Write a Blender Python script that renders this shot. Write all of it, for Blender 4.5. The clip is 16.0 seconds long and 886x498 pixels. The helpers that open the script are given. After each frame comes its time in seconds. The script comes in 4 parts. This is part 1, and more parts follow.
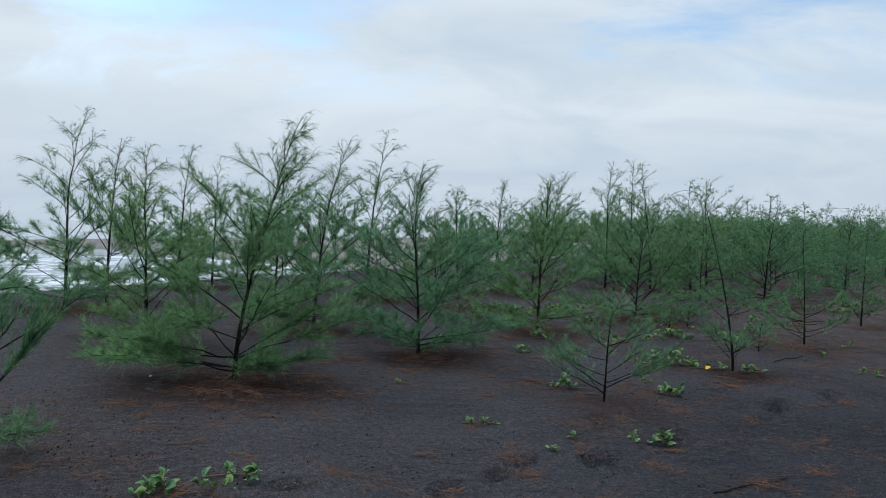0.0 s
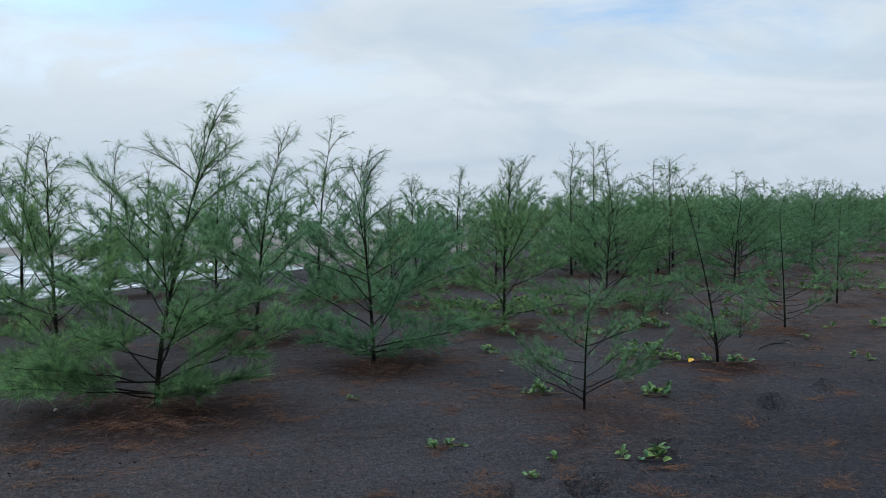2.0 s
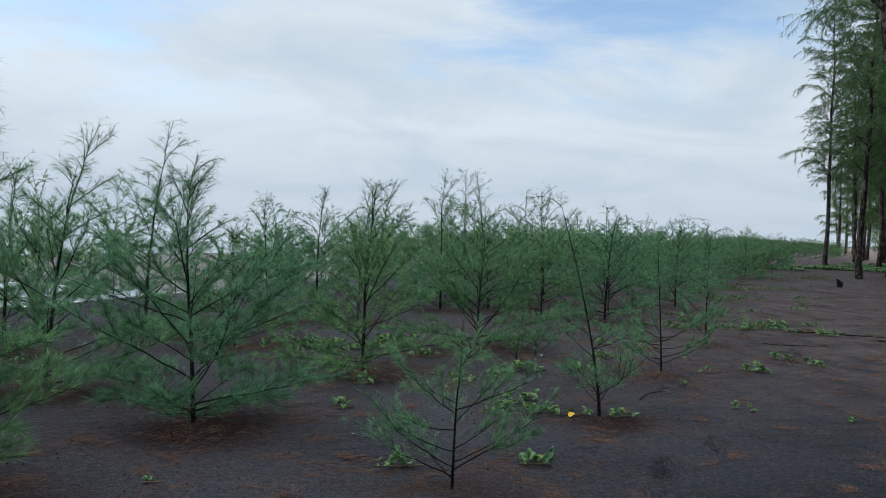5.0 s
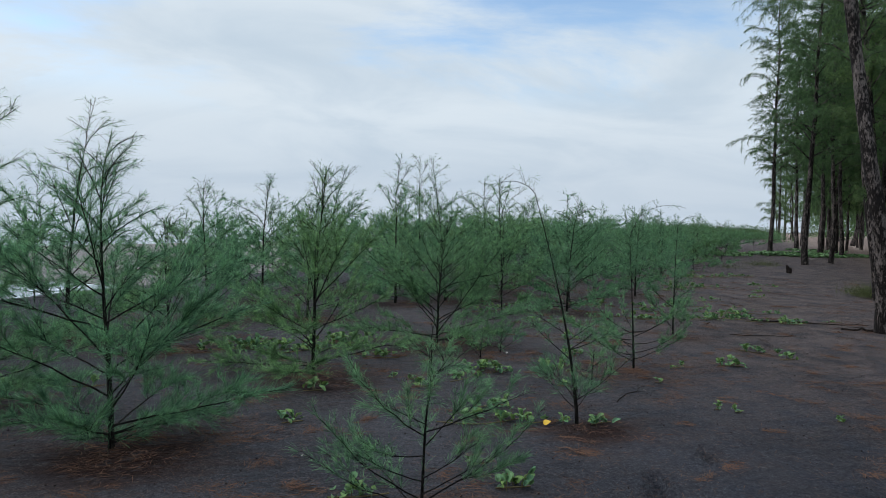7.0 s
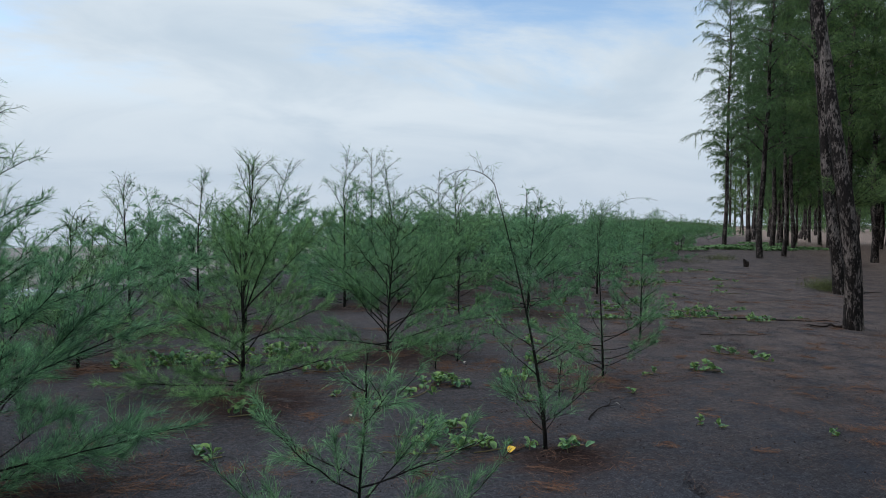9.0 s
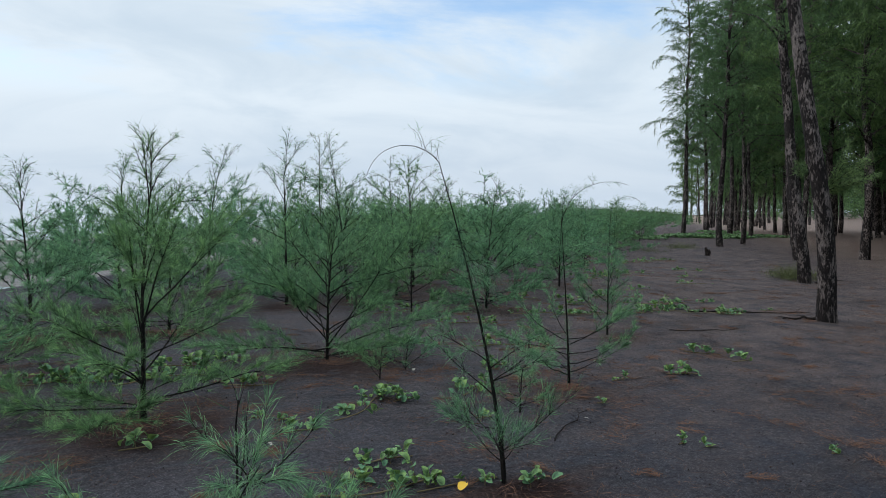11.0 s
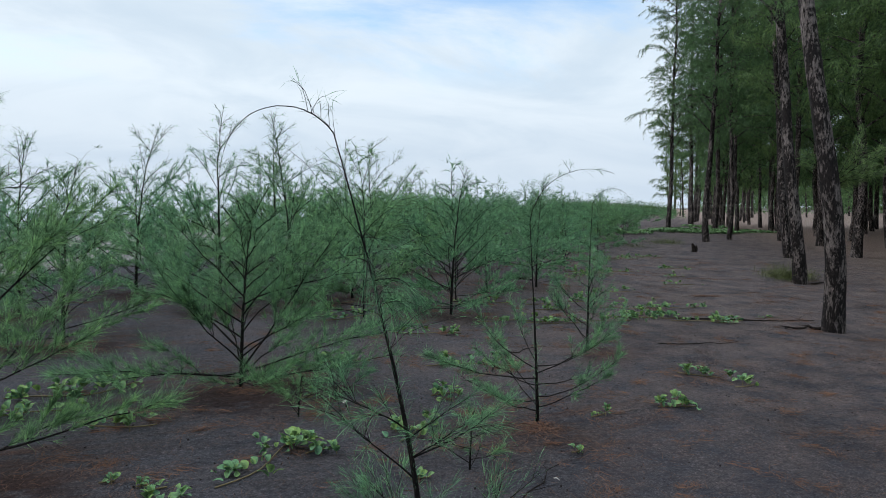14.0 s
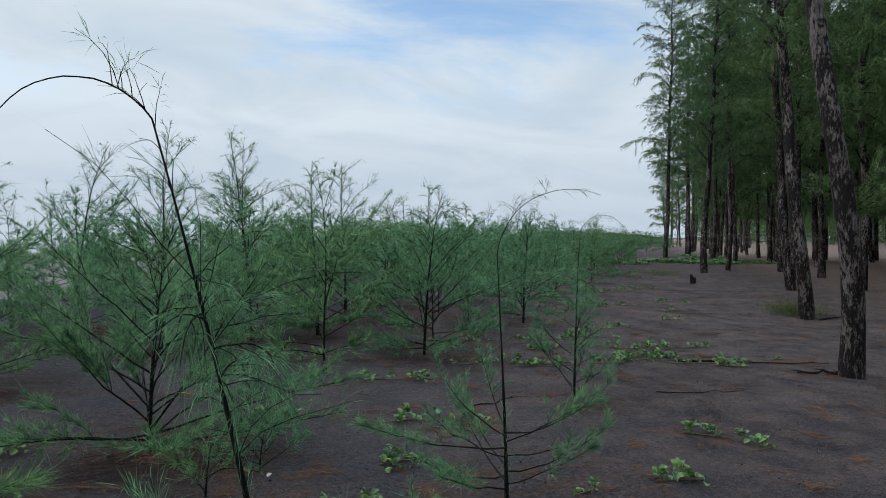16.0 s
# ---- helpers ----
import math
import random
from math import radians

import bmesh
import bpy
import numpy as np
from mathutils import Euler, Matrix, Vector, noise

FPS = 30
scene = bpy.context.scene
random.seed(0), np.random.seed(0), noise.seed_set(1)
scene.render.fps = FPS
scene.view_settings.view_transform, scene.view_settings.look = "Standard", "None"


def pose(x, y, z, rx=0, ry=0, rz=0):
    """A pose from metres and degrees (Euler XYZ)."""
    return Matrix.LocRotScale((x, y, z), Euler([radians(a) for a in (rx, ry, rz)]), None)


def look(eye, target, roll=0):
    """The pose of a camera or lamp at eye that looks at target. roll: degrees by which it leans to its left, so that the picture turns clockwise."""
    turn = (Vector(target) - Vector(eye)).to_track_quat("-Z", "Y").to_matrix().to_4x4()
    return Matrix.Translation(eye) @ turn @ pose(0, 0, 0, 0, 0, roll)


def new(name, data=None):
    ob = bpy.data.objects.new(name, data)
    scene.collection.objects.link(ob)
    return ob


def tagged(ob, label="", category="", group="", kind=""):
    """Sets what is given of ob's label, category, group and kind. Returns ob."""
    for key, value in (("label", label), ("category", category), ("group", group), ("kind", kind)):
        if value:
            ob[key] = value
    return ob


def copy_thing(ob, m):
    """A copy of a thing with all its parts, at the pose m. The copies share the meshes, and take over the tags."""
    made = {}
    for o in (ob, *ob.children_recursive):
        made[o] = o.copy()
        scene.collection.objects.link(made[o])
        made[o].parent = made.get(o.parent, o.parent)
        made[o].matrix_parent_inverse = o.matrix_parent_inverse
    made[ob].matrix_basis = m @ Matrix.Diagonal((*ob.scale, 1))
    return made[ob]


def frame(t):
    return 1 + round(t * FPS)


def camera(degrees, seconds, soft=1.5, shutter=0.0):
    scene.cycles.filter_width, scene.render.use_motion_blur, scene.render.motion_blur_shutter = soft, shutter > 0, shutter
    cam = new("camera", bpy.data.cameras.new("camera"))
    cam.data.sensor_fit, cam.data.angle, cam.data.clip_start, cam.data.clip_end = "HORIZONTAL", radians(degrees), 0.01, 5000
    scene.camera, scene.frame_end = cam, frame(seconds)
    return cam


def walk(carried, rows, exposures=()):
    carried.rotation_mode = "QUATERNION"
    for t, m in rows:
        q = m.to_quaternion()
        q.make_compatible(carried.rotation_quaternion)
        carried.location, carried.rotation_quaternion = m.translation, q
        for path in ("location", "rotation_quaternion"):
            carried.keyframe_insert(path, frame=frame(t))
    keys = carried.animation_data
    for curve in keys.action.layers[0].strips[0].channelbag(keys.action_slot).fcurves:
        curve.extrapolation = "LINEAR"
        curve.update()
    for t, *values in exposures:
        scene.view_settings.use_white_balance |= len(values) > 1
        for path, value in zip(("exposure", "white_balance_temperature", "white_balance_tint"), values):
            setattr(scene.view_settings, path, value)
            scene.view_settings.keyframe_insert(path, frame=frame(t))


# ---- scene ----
cam = camera(65.7, 16.0, soft=0.55)
METRES, EYE, TILT, LEAN, TURN = 6.198, 1.5, 2.39, 1.74, 0.0
ROWS = [
    (0.0, 0.0, 0.0, 0.0, 0.21, -4.31, -2.81),
    (0.5, 0.0011, 0.0249, -0.0021, -1.34, -4.61, -2.13),
    (1.0, 0.0001, 0.0596, -0.003, -1.68, -4.68, -1.54),
    (1.5, 0.0013, 0.0844, -0.0034, -3.52, -5.81, 0.32),
    (2.0, 0.0112, 0.118, -0.0033, -3.24, -5.03, -0.53),
    (2.5, 0.0212, 0.1462, -0.0033, -4.25, -5.32, -0.6),
    (3.0, 0.026, 0.1724, -0.0068, -6.74, -5.47, -1.37),
    (3.5, 0.0247, 0.2088, -0.004, -8.46, -3.48, -1.2),
    (4.0, 0.0268, 0.2311, -0.0041, -11.98, -3.08, -0.92),
    (4.5, 0.0405, 0.2549, -0.0058, -13.02, -2.5, -2.17),
    (7.0, 0.0634, 0.38, -0.0082, -18.01, -3.24, -2.62),
    (7.5, 0.0771, 0.4128, -0.0067, -19.07, -1.42, -2.07),
    (8.0, 0.0883, 0.432, -0.0071, -18.85, -2.26, -1.94),
    (8.5, 0.0992, 0.4642, -0.0083, -19.5, -2.0, -3.66),
    (9.0, 0.1126, 0.4893, -0.0112, -21.59, -3.32, -2.07),
    (11.5, 0.2087, 0.6317, -0.016, -25.03, -3.96, -1.9),
    (12.0, 0.2354, 0.6554, -0.0139, -24.04, -3.81, -3.04),
    (12.5, 0.2548, 0.6762, -0.0159, -25.77, -5.8, -2.74),
    (13.0, 0.2718, 0.7105, -0.0131, -26.05, -4.57, -2.22),
    (13.5, 0.286, 0.7347, -0.0151, -28.01, -5.34, -1.88),
    (14.0, 0.3121, 0.7599, -0.0148, -26.11, -4.67, -2.26),
    (14.5, 0.3378, 0.7836, -0.0153, -25.55, -4.61, -3.63),
    (15.0, 0.3601, 0.8136, -0.0153, -25.44, -4.11, -3.44),
    (15.5, 0.3827, 0.8405, -0.0159, -27.03, -3.23, -2.33),
    (16.0, 0.4143, 0.8676, -0.0162, -26.33, -2.29, -2.58),
]
EXPOSURES = [(0.0, -0.02), (9.0, -0.04), (11.5, 0.17), (12.5, 0.22), (14.0, 0.2), (15.0, 0.14), (16.0, -0.04)]
walk(cam, [(t, pose(0, 0, EYE, TILT, LEAN, TURN) @ pose(METRES * x, METRES * y, METRES * z, 90 + pitch, roll, yaw)) for t, x, y, z, yaw, pitch, roll in ROWS], EXPOSURES)

# ---------------------------------------------------------------- world and light
SUN_AZ, SUN_EL = radians(-64), radians(32)          # from the seaward side, veiled by cloud


ZENITH = 2.7                                        # zenith over horizon


def set_world():
    w = bpy.data.worlds.new("overcast_sky")
    scene.world = w
    w.use_nodes = True
    nt = w.node_tree
    nt.nodes.clear()
    N, L = nt.nodes.new, nt.links.new
    out, bg = N("ShaderNodeOutputWorld"), N("ShaderNodeBackground")
    sky = N("ShaderNodeTexSky")
    sky.sky_type, sky.sun_disc = "NISHITA", False
    sky.sun_elevation, sky.sun_rotation = SUN_EL, SUN_AZ
    sky.air_density, sky.dust_density = 1.0, 0.4
    dim = N("ShaderNodeVectorMath"); dim.operation = "MULTIPLY"
    dim.inputs[1].default_value = (0.190, 0.200, 0.205)
    L(sky.outputs[0], dim.inputs[0])
    tc, sep = N("ShaderNodeTexCoord"), N("ShaderNodeSeparateXYZ")
    L(tc.outputs["Generated"], sep.inputs[0])
    zc = N("ShaderNodeMath"); zc.operation = "MAXIMUM"; zc.inputs[1].default_value = 0.0
    L(sep.outputs[2], zc.inputs[0])
    za = N("ShaderNodeMath"); za.operation = "ADD"; za.inputs[1].default_value = 0.24
    L(zc.outputs[0], za.inputs[0])
    dv = []
    for k in (0, 1):
        d = N("ShaderNodeMath"); d.operation = "DIVIDE"
        L(sep.outputs[k], d.inputs[0]); L(za.outputs[0], d.inputs[1]); dv.append(d)
    com = N("ShaderNodeCombineXYZ")
    L(dv[0].outputs[0], com.inputs[0]); L(dv[1].outputs[0], com.inputs[1])

    def cloud(scale, detail, rough, stretch, offset, lo, hi, distort=0.3, thin=0.0):
        mp = N("ShaderNodeMapping")
        mp.inputs["Rotation"].default_value = (0, 0, radians(18))
        mp.inputs["Scale"].default_value = stretch
        mp.inputs["Location"].default_value = offset
        L(com.outputs[0], mp.inputs[0])
        n = N("ShaderNodeTexNoise")
        n.inputs["Scale"].default_value, n.inputs["Detail"].default_value = scale, detail
        n.inputs["Roughness"].default_value, n.inputs["Distortion"].default_value = rough, distort
        L(mp.outputs[0], n.inputs["Vector"])
        r = N("ShaderNodeMapRange")
        r.interpolation_type = "SMOOTHSTEP"
        r.inputs["From Min"].default_value, r.inputs["From Max"].default_value = lo, hi
        if thin:                                       # broken higher up
            t = N("ShaderNodeMapRange")
            t.inputs["From Min"].default_value, t.inputs["From Max"].default_value = 0.22, 0.42
            t.inputs["To Min"].default_value, t.inputs["To Max"].default_value = 0.0, thin
            L(sep.outputs[2], t.inputs["Value"])
            sb = N("ShaderNodeMath"); sb.operation = "SUBTRACT"
            L(n.outputs["Fac"], sb.inputs[0]); L(t.outputs[0], sb.inputs[1])
            L(sb.outputs[0], r.inputs["Value"])
        else:
            L(n.outputs["Fac"], r.inputs["Value"])
        return r

    veil = cloud(1.15, 9, 0.60, (0.75, 1.15, 1), (4.6, 0.5, 0), 0.24, 0.50, 0.5, thin=0.20)
    body = cloud(1.5, 9, 0.55, (0.85, 1.15, 1), (7.1, 2.0, 3), 0.30, 0.66, 0.6)
    # cloud colour: white tops, blue-grey undersides
    col = N("ShaderNodeMix"); col.data_type = "RGBA"
    col.inputs["A"].default_value = (0.57, 0.68, 0.79, 1)
    col.inputs["B"].default_value = (0.73, 0.82, 0.90, 1)
    L(body.outputs[0], col.inputs["Factor"])
    # a warm glow low over the sea, towards the sun
    sd = (math.sin(SUN_AZ) * math.cos(SUN_EL), math.cos(SUN_AZ) * math.cos(SUN_EL), math.sin(radians(6)))
    dot = N("ShaderNodeVectorMath"); dot.operation = "DOT_PRODUCT"; dot.inputs[1].default_value = sd
    L(tc.outputs["Generated"], dot.inputs[0])
    glow = N("ShaderNodeMapRange"); glow.interpolation_type = "SMOOTHSTEP"
    glow.inputs["From Min"].default_value, glow.inputs["From Max"].default_value = 0.70, 1.0
    glow.inputs["To Max"].default_value = 0.80
    L(dot.outputs["Value"], glow.inputs["Value"])
    warm = N("ShaderNodeMix"); warm.data_type = "RGBA"; warm.inputs["B"].default_value = (0.98, 0.93, 0.84, 1)
    L(glow.outputs[0], warm.inputs["Factor"]); L(col.outputs["Result"], warm.inputs["A"])
    # thick grey veil near the horizon
    hz = N("ShaderNodeMapRange"); hz.interpolation_type = "SMOOTHSTEP"
    hz.inputs["From Min"].default_value, hz.inputs["From Max"].default_value = 0.02, 0.20
    hz.inputs["To Min"].default_value, hz.inputs["To Max"].default_value = 0.62, 0.0
    L(sep.outputs[2], hz.inputs["Value"])
    haze = N("ShaderNodeMix"); haze.data_type = "RGBA"; haze.inputs["B"].default_value = (0.51, 0.60, 0.71, 1)
    L(hz.outputs[0], haze.inputs["Factor"]); L(warm.outputs["Result"], haze.inputs["A"])
    cover = N("ShaderNodeMath"); cover.operation = "MAXIMUM"
    low = N("ShaderNodeMapRange"); low.interpolation_type = "SMOOTHSTEP"
    low.inputs["From Min"].default_value, low.inputs["From Max"].default_value = 0.15, 0.28
    low.inputs["To Min"].default_value, low.inputs["To Max"].default_value = 1.0, 0.0
    L(sep.outputs[2], low.inputs["Value"])
    L(veil.outputs[0], cover.inputs[0]); L(low.outputs[0], cover.inputs[1])
    lid = N("ShaderNodeMapRange"); lid.interpolation_type = "SMOOTHSTEP"      # closed cloud overhead
    lid.inputs["From Min"].default_value, lid.inputs["From Max"].default_value = 0.42, 0.62
    L(sep.outputs[2], lid.inputs["Value"])
    full = N("ShaderNodeMath"); full.operation = "MAXIMUM"
    L(cover.outputs[0], full.inputs[0]); L(lid.outputs[0], full.inputs[1])
    mix = N("ShaderNodeMix"); mix.data_type = "RGBA"
    L(full.outputs[0], mix.inputs["Factor"])
    L(dim.outputs[0], mix.inputs["A"]); L(haze.outputs["Result"], mix.inputs["B"])
    # an overcast sky is brighter overhead than at the horizon
    ov = N("ShaderNodeMapRange"); ov.interpolation_type = "SMOOTHSTEP"
    ov.inputs["From Min"].default_value, ov.inputs["From Max"].default_value = 0.32, 1.0
    ov.inputs["To Min"].default_value, ov.inputs["To Max"].default_value = 1.0, ZENITH
    L(sep.outputs[2], ov.inputs["Value"])
    L(mix.outputs["Result"], bg.inputs[0])
    L(ov.outputs[0], bg.inputs[1])
    L(bg.outputs[0], out.inputs[0])


set_world()
sun = new("sun", bpy.data.lights.new("sun", "SUN"))
sun.data.energy, sun.data.angle, sun.data.color = 1.3, radians(35), (1.0, 0.96, 0.90)
sun.matrix_world = look((0, 0, 0), (-math.sin(SUN_AZ) * math.cos(SUN_EL), -math.cos(SUN_AZ) * math.cos(SUN_EL), -math.sin(SUN_EL)))


# ---------------------------------------------------------------- materials
def material(name, rough=0.8, spec=0.3):
    m = bpy.data.materials.new(name)
    m.use_nodes = True
    b = m.node_tree.nodes["Principled BSDF"]
    b.inputs["Roughness"].default_value = rough
    b.inputs["Specular IOR Level"].default_value = spec
    return m, m.node_tree, b


def noise_node(nt, scale, detail=4, rough=0.55, coord="Object", stretch=None, rotation=None):
    tc = nt.nodes.new("ShaderNodeTexCoord")
    n = nt.nodes.new("ShaderNodeTexNoise")
    n.inputs["Scale"].default_value, n.inputs["Detail"].default_value, n.inputs["Roughness"].default_value = scale, detail, rough
    src = tc.outputs[coord]
    if stretch or rotation:
        mp = nt.nodes.new("ShaderNodeMapping")
        mp.inputs["Scale"].default_value = stretch or (1, 1, 1)
        mp.inputs["Rotation"].default_value = rotation or (0, 0, 0)
        nt.links.new(src, mp.inputs[0])
        src = mp.outputs[0]
    nt.links.new(src, n.inputs["Vector"])
    return n


def ramp(nt, fac, stops):
    r = nt.nodes.new("ShaderNodeValToRGB")
    e = r.color_ramp.elements
    while len(e) < len(stops):
        e.new(0.5)
    for el, (p, c) in zip(e, stops):
        el.position, el.color = p, (*c, 1)
    nt.links.new(fac, r.inputs[0])
    return r


def mixc(nt, fac, a, b, blend="MIX"):
    m = nt.nodes.new("ShaderNodeMix")
    m.data_type, m.blend_type = "RGBA", blend
    for sock, v in (("Factor", fac), ("A", a), ("B", b)):
        if isinstance(v, bpy.types.NodeSocket):
            nt.links.new(v, m.inputs[sock])
        else:
            m.inputs[sock].default_value = v if sock == "Factor" else (*v, 1)
    return m.outputs["Result"]


def bump(nt, bsdf, height, strength, distance):
    b = nt.nodes.new("ShaderNodeBump")
    b.inputs["Strength"].default_value, b.inputs["Distance"].default_value = strength, distance
    nt.links.new(height, b.inputs["Height"])
    nt.links.new(b.outputs[0], bsdf.inputs["Normal"])
    return b


def foliage(name, dark, light, trans=0.25, cool=(0.86, 0.95, 0.98), warm=(1.12, 1.03, 0.85)):
    m, nt, b = material(name, 0.62, 0.25)
    geo = nt.nodes.new("ShaderNodeNewGeometry")
    r = ramp(nt, geo.outputs["Random Per Island"], [(0.0, tuple(c * 0.55 for c in dark)), (0.55, light), (1.0, tuple(c * 1.6 for c in light))])
    n = noise_node(nt, 2.2, 2)
    c = mixc(nt, 0.35, r.outputs[0], mixc(nt, n.outputs["Fac"], dark, light))
    tuft = noise_node(nt, 17, 3, 0.6)                     # old dark tufts and fresh pale ones
    c = mixc(nt, 1.0, c, ramp(nt, tuft.outputs["Fac"], [(0.34, (0.40, 0.44, 0.48)), (0.50, (1.0, 1.0, 1.0)), (0.66, (1.75, 1.65, 1.45))]).outputs[0], "MULTIPLY")
    info = nt.nodes.new("ShaderNodeObjectInfo")
    tint = ramp(nt, info.outputs["Random"], [(0.0, cool), (0.5, (1, 1, 1)), (1.0, warm)])
    c = mixc(nt, 1.0, c, tint.outputs[0], "MULTIPLY")
    nt.links.new(c, b.inputs["Base Color"])
    tr = nt.nodes.new("ShaderNodeBsdfTranslucent")
    nt.links.new(c, tr.inputs[0])
    mx = nt.nodes.new("ShaderNodeMixShader")
    mx.inputs[0].default_value = trans
    nt.links.new(b.outputs[0], mx.inputs[1]); nt.links.new(tr.outputs[0], mx.inputs[2])
    nt.links.new(mx.outputs[0], nt.nodes["Material Output"].inputs[0])
    return m


def make_sand():
    m, nt, b = material("black_sand", 0.93, 0.12)
    big = noise_node(nt, 0.35, 6, 0.6)
    mid = noise_node(nt, 2.6, 6, 0.65)
    fine = noise_node(nt, 95, 3, 0.7)
    streak = noise_node(nt, 5.5, 5, 0.6, stretch=(0.35, 1.6, 1), rotation=(0, 0, radians(-35)))
    base = mixc(nt, big.outputs["Fac"], (0.026, 0.031, 0.042), (0.066, 0.071, 0.089))
    base = mixc(nt, ramp(nt, mid.outputs["Fac"], [(0.35, (0, 0, 0)), (0.7, (1, 1, 1))]).outputs[0], base, (0.054, 0.052, 0.058))
    dry = nt.nodes.new("ShaderNodeAttribute"); dry.attribute_name = "dry"      # seaward sand painted lighter, for the open light away from the stand
    base = mixc(nt, dry.outputs["Fac"], base, (0.098, 0.096, 0.108))
    # needle duff: red-brown, gathered under the trees and in streaks of the wind
    at = nt.nodes.new("ShaderNodeAttribute"); at.attribute_name = "duff"
    mul = nt.nodes.new("ShaderNodeMath"); mul.operation = "MULTIPLY"
    sr = nt.nodes.new("ShaderNodeMapRange"); sr.inputs["From Min"].default_value, sr.inputs["From Max"].default_value = 0.42, 0.68
    nt.links.new(streak.outputs["Fac"], sr.inputs["Value"])
    nt.links.new(at.outputs["Fac"], mul.inputs[0]); nt.links.new(sr.outputs[0], mul.inputs[1])
    base = mixc(nt, mul.outputs[0], base, (0.085, 0.050, 0.040))
    # dark heaps of rotting needles under the nearest trees, with the trees' shade painted in
    hp = nt.nodes.new("ShaderNodeAttribute"); hp.attribute_name = "heap_shade"
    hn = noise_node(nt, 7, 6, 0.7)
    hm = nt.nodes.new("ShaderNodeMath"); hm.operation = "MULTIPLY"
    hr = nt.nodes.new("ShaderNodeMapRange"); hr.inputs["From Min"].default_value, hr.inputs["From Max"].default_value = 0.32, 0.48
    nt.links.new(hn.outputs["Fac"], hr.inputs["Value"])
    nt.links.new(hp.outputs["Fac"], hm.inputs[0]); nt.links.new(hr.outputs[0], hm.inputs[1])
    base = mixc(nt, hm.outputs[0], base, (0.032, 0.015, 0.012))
    # brown needle carpet towards the old stand
    cp = nt.nodes.new("ShaderNodeAttribute"); cp.attribute_name = "carpet"
    cm = nt.nodes.new("ShaderNodeMath"); cm.operation = "MULTIPLY"
    cr = nt.nodes.new("ShaderNodeMapRange"); cr.inputs["From Min"].default_value, cr.inputs["From Max"].default_value = 0.30, 0.62
    nt.links.new(mid.outputs["Fac"], cr.inputs["Value"])
    nt.links.new(cp.outputs["Fac"], cm.inputs[0]); nt.links.new(cr.outputs[0], cm.inputs[1])
    base = mixc(nt, cm.outputs[0], base, (0.160, 0.127, 0.118))
    fl = nt.nodes.new("ShaderNodeAttribute"); fl.attribute_name = "floor"      # thick dry needles under the old stand
    base = mixc(nt, fl.outputs["Fac"], base, (0.27, 0.205, 0.172))
    # pale dry beach sand towards the water
    pale = nt.nodes.new("ShaderNodeAttribute"); pale.attribute_name = "beach"
    base = mixc(nt, pale.outputs["Fac"], base, (0.20, 0.19, 0.18))
    grit = noise_node(nt, 30, 5, 0.75)
    base = mixc(nt, 0.85, base, ramp(nt, grit.outputs["Fac"], [(0.30, (0.50, 0.50, 0.52)), (0.52, (1.0, 0.98, 0.97)), (0.70, (1.60, 1.54, 1.48))]).outputs[0], "MULTIPLY")
    spk = ramp(nt, fine.outputs["Fac"], [(0.32, (0.48, 0.48, 0.50)), (0.58, (1.05, 1.04, 1.03)), (0.72, (2.0, 1.95, 1.9))])
    base = mixc(nt, 1.0, base, spk.outputs[0], "MULTIPLY")
    nt.links.new(base, b.inputs["Base Color"])
    add = nt.nodes.new("ShaderNodeMath"); add.operation = "MULTIPLY_ADD"; add.inputs[1].default_value = 3.0
    nt.links.new(streak.outputs["Fac"], add.inputs[0]); nt.links.new(fine.outputs["Fac"], add.inputs[2])
    ad2 = nt.nodes.new("ShaderNodeMath"); ad2.operation = "MULTIPLY_ADD"; ad2.inputs[1].default_value = 1.6
    nt.links.new(grit.outputs["Fac"], ad2.inputs[0]); nt.links.new(add.outputs[0], ad2.inputs[2])
    # low wavy ridges that the wind and the rain left
    wave = noise_node(nt, 8.5, 5, 0.62, stretch=(0.55, 1.2, 1), rotation=(0, 0, radians(-14)))
    wave.inputs["Distortion"].default_value = 0.9
    fold = nt.nodes.new("ShaderNodeMath"); fold.operation = "PINGPONG"; fold.inputs[1].default_value = 0.11
    nt.links.new(wave.outputs["Fac"], fold.inputs[0])
    calm = nt.nodes.new("ShaderNodeMapRange")                # smooth in places
    calm.inputs["From Min"].default_value, calm.inputs["From Max"].default_value = 0.42, 0.62
    nt.links.new(noise_node(nt, 0.9, 4, 0.6).outputs["Fac"], calm.inputs["Value"])
    kept = nt.nodes.new("ShaderNodeMath"); kept.operation = "MULTIPLY"
    nt.links.new(fold.outputs[0], kept.inputs[0]); nt.links.new(calm.outputs[0], kept.inputs[1])
    ad3 = nt.nodes.new("ShaderNodeMath"); ad3.operation = "MULTIPLY_ADD"; ad3.inputs[1].default_value = 13.0
    nt.links.new(kept.outputs[0], ad3.inputs[0]); nt.links.new(ad2.outputs[0], ad3.inputs[2])
    bump(nt, b, ad3.outputs[0], 1.0, 0.024)
    return m


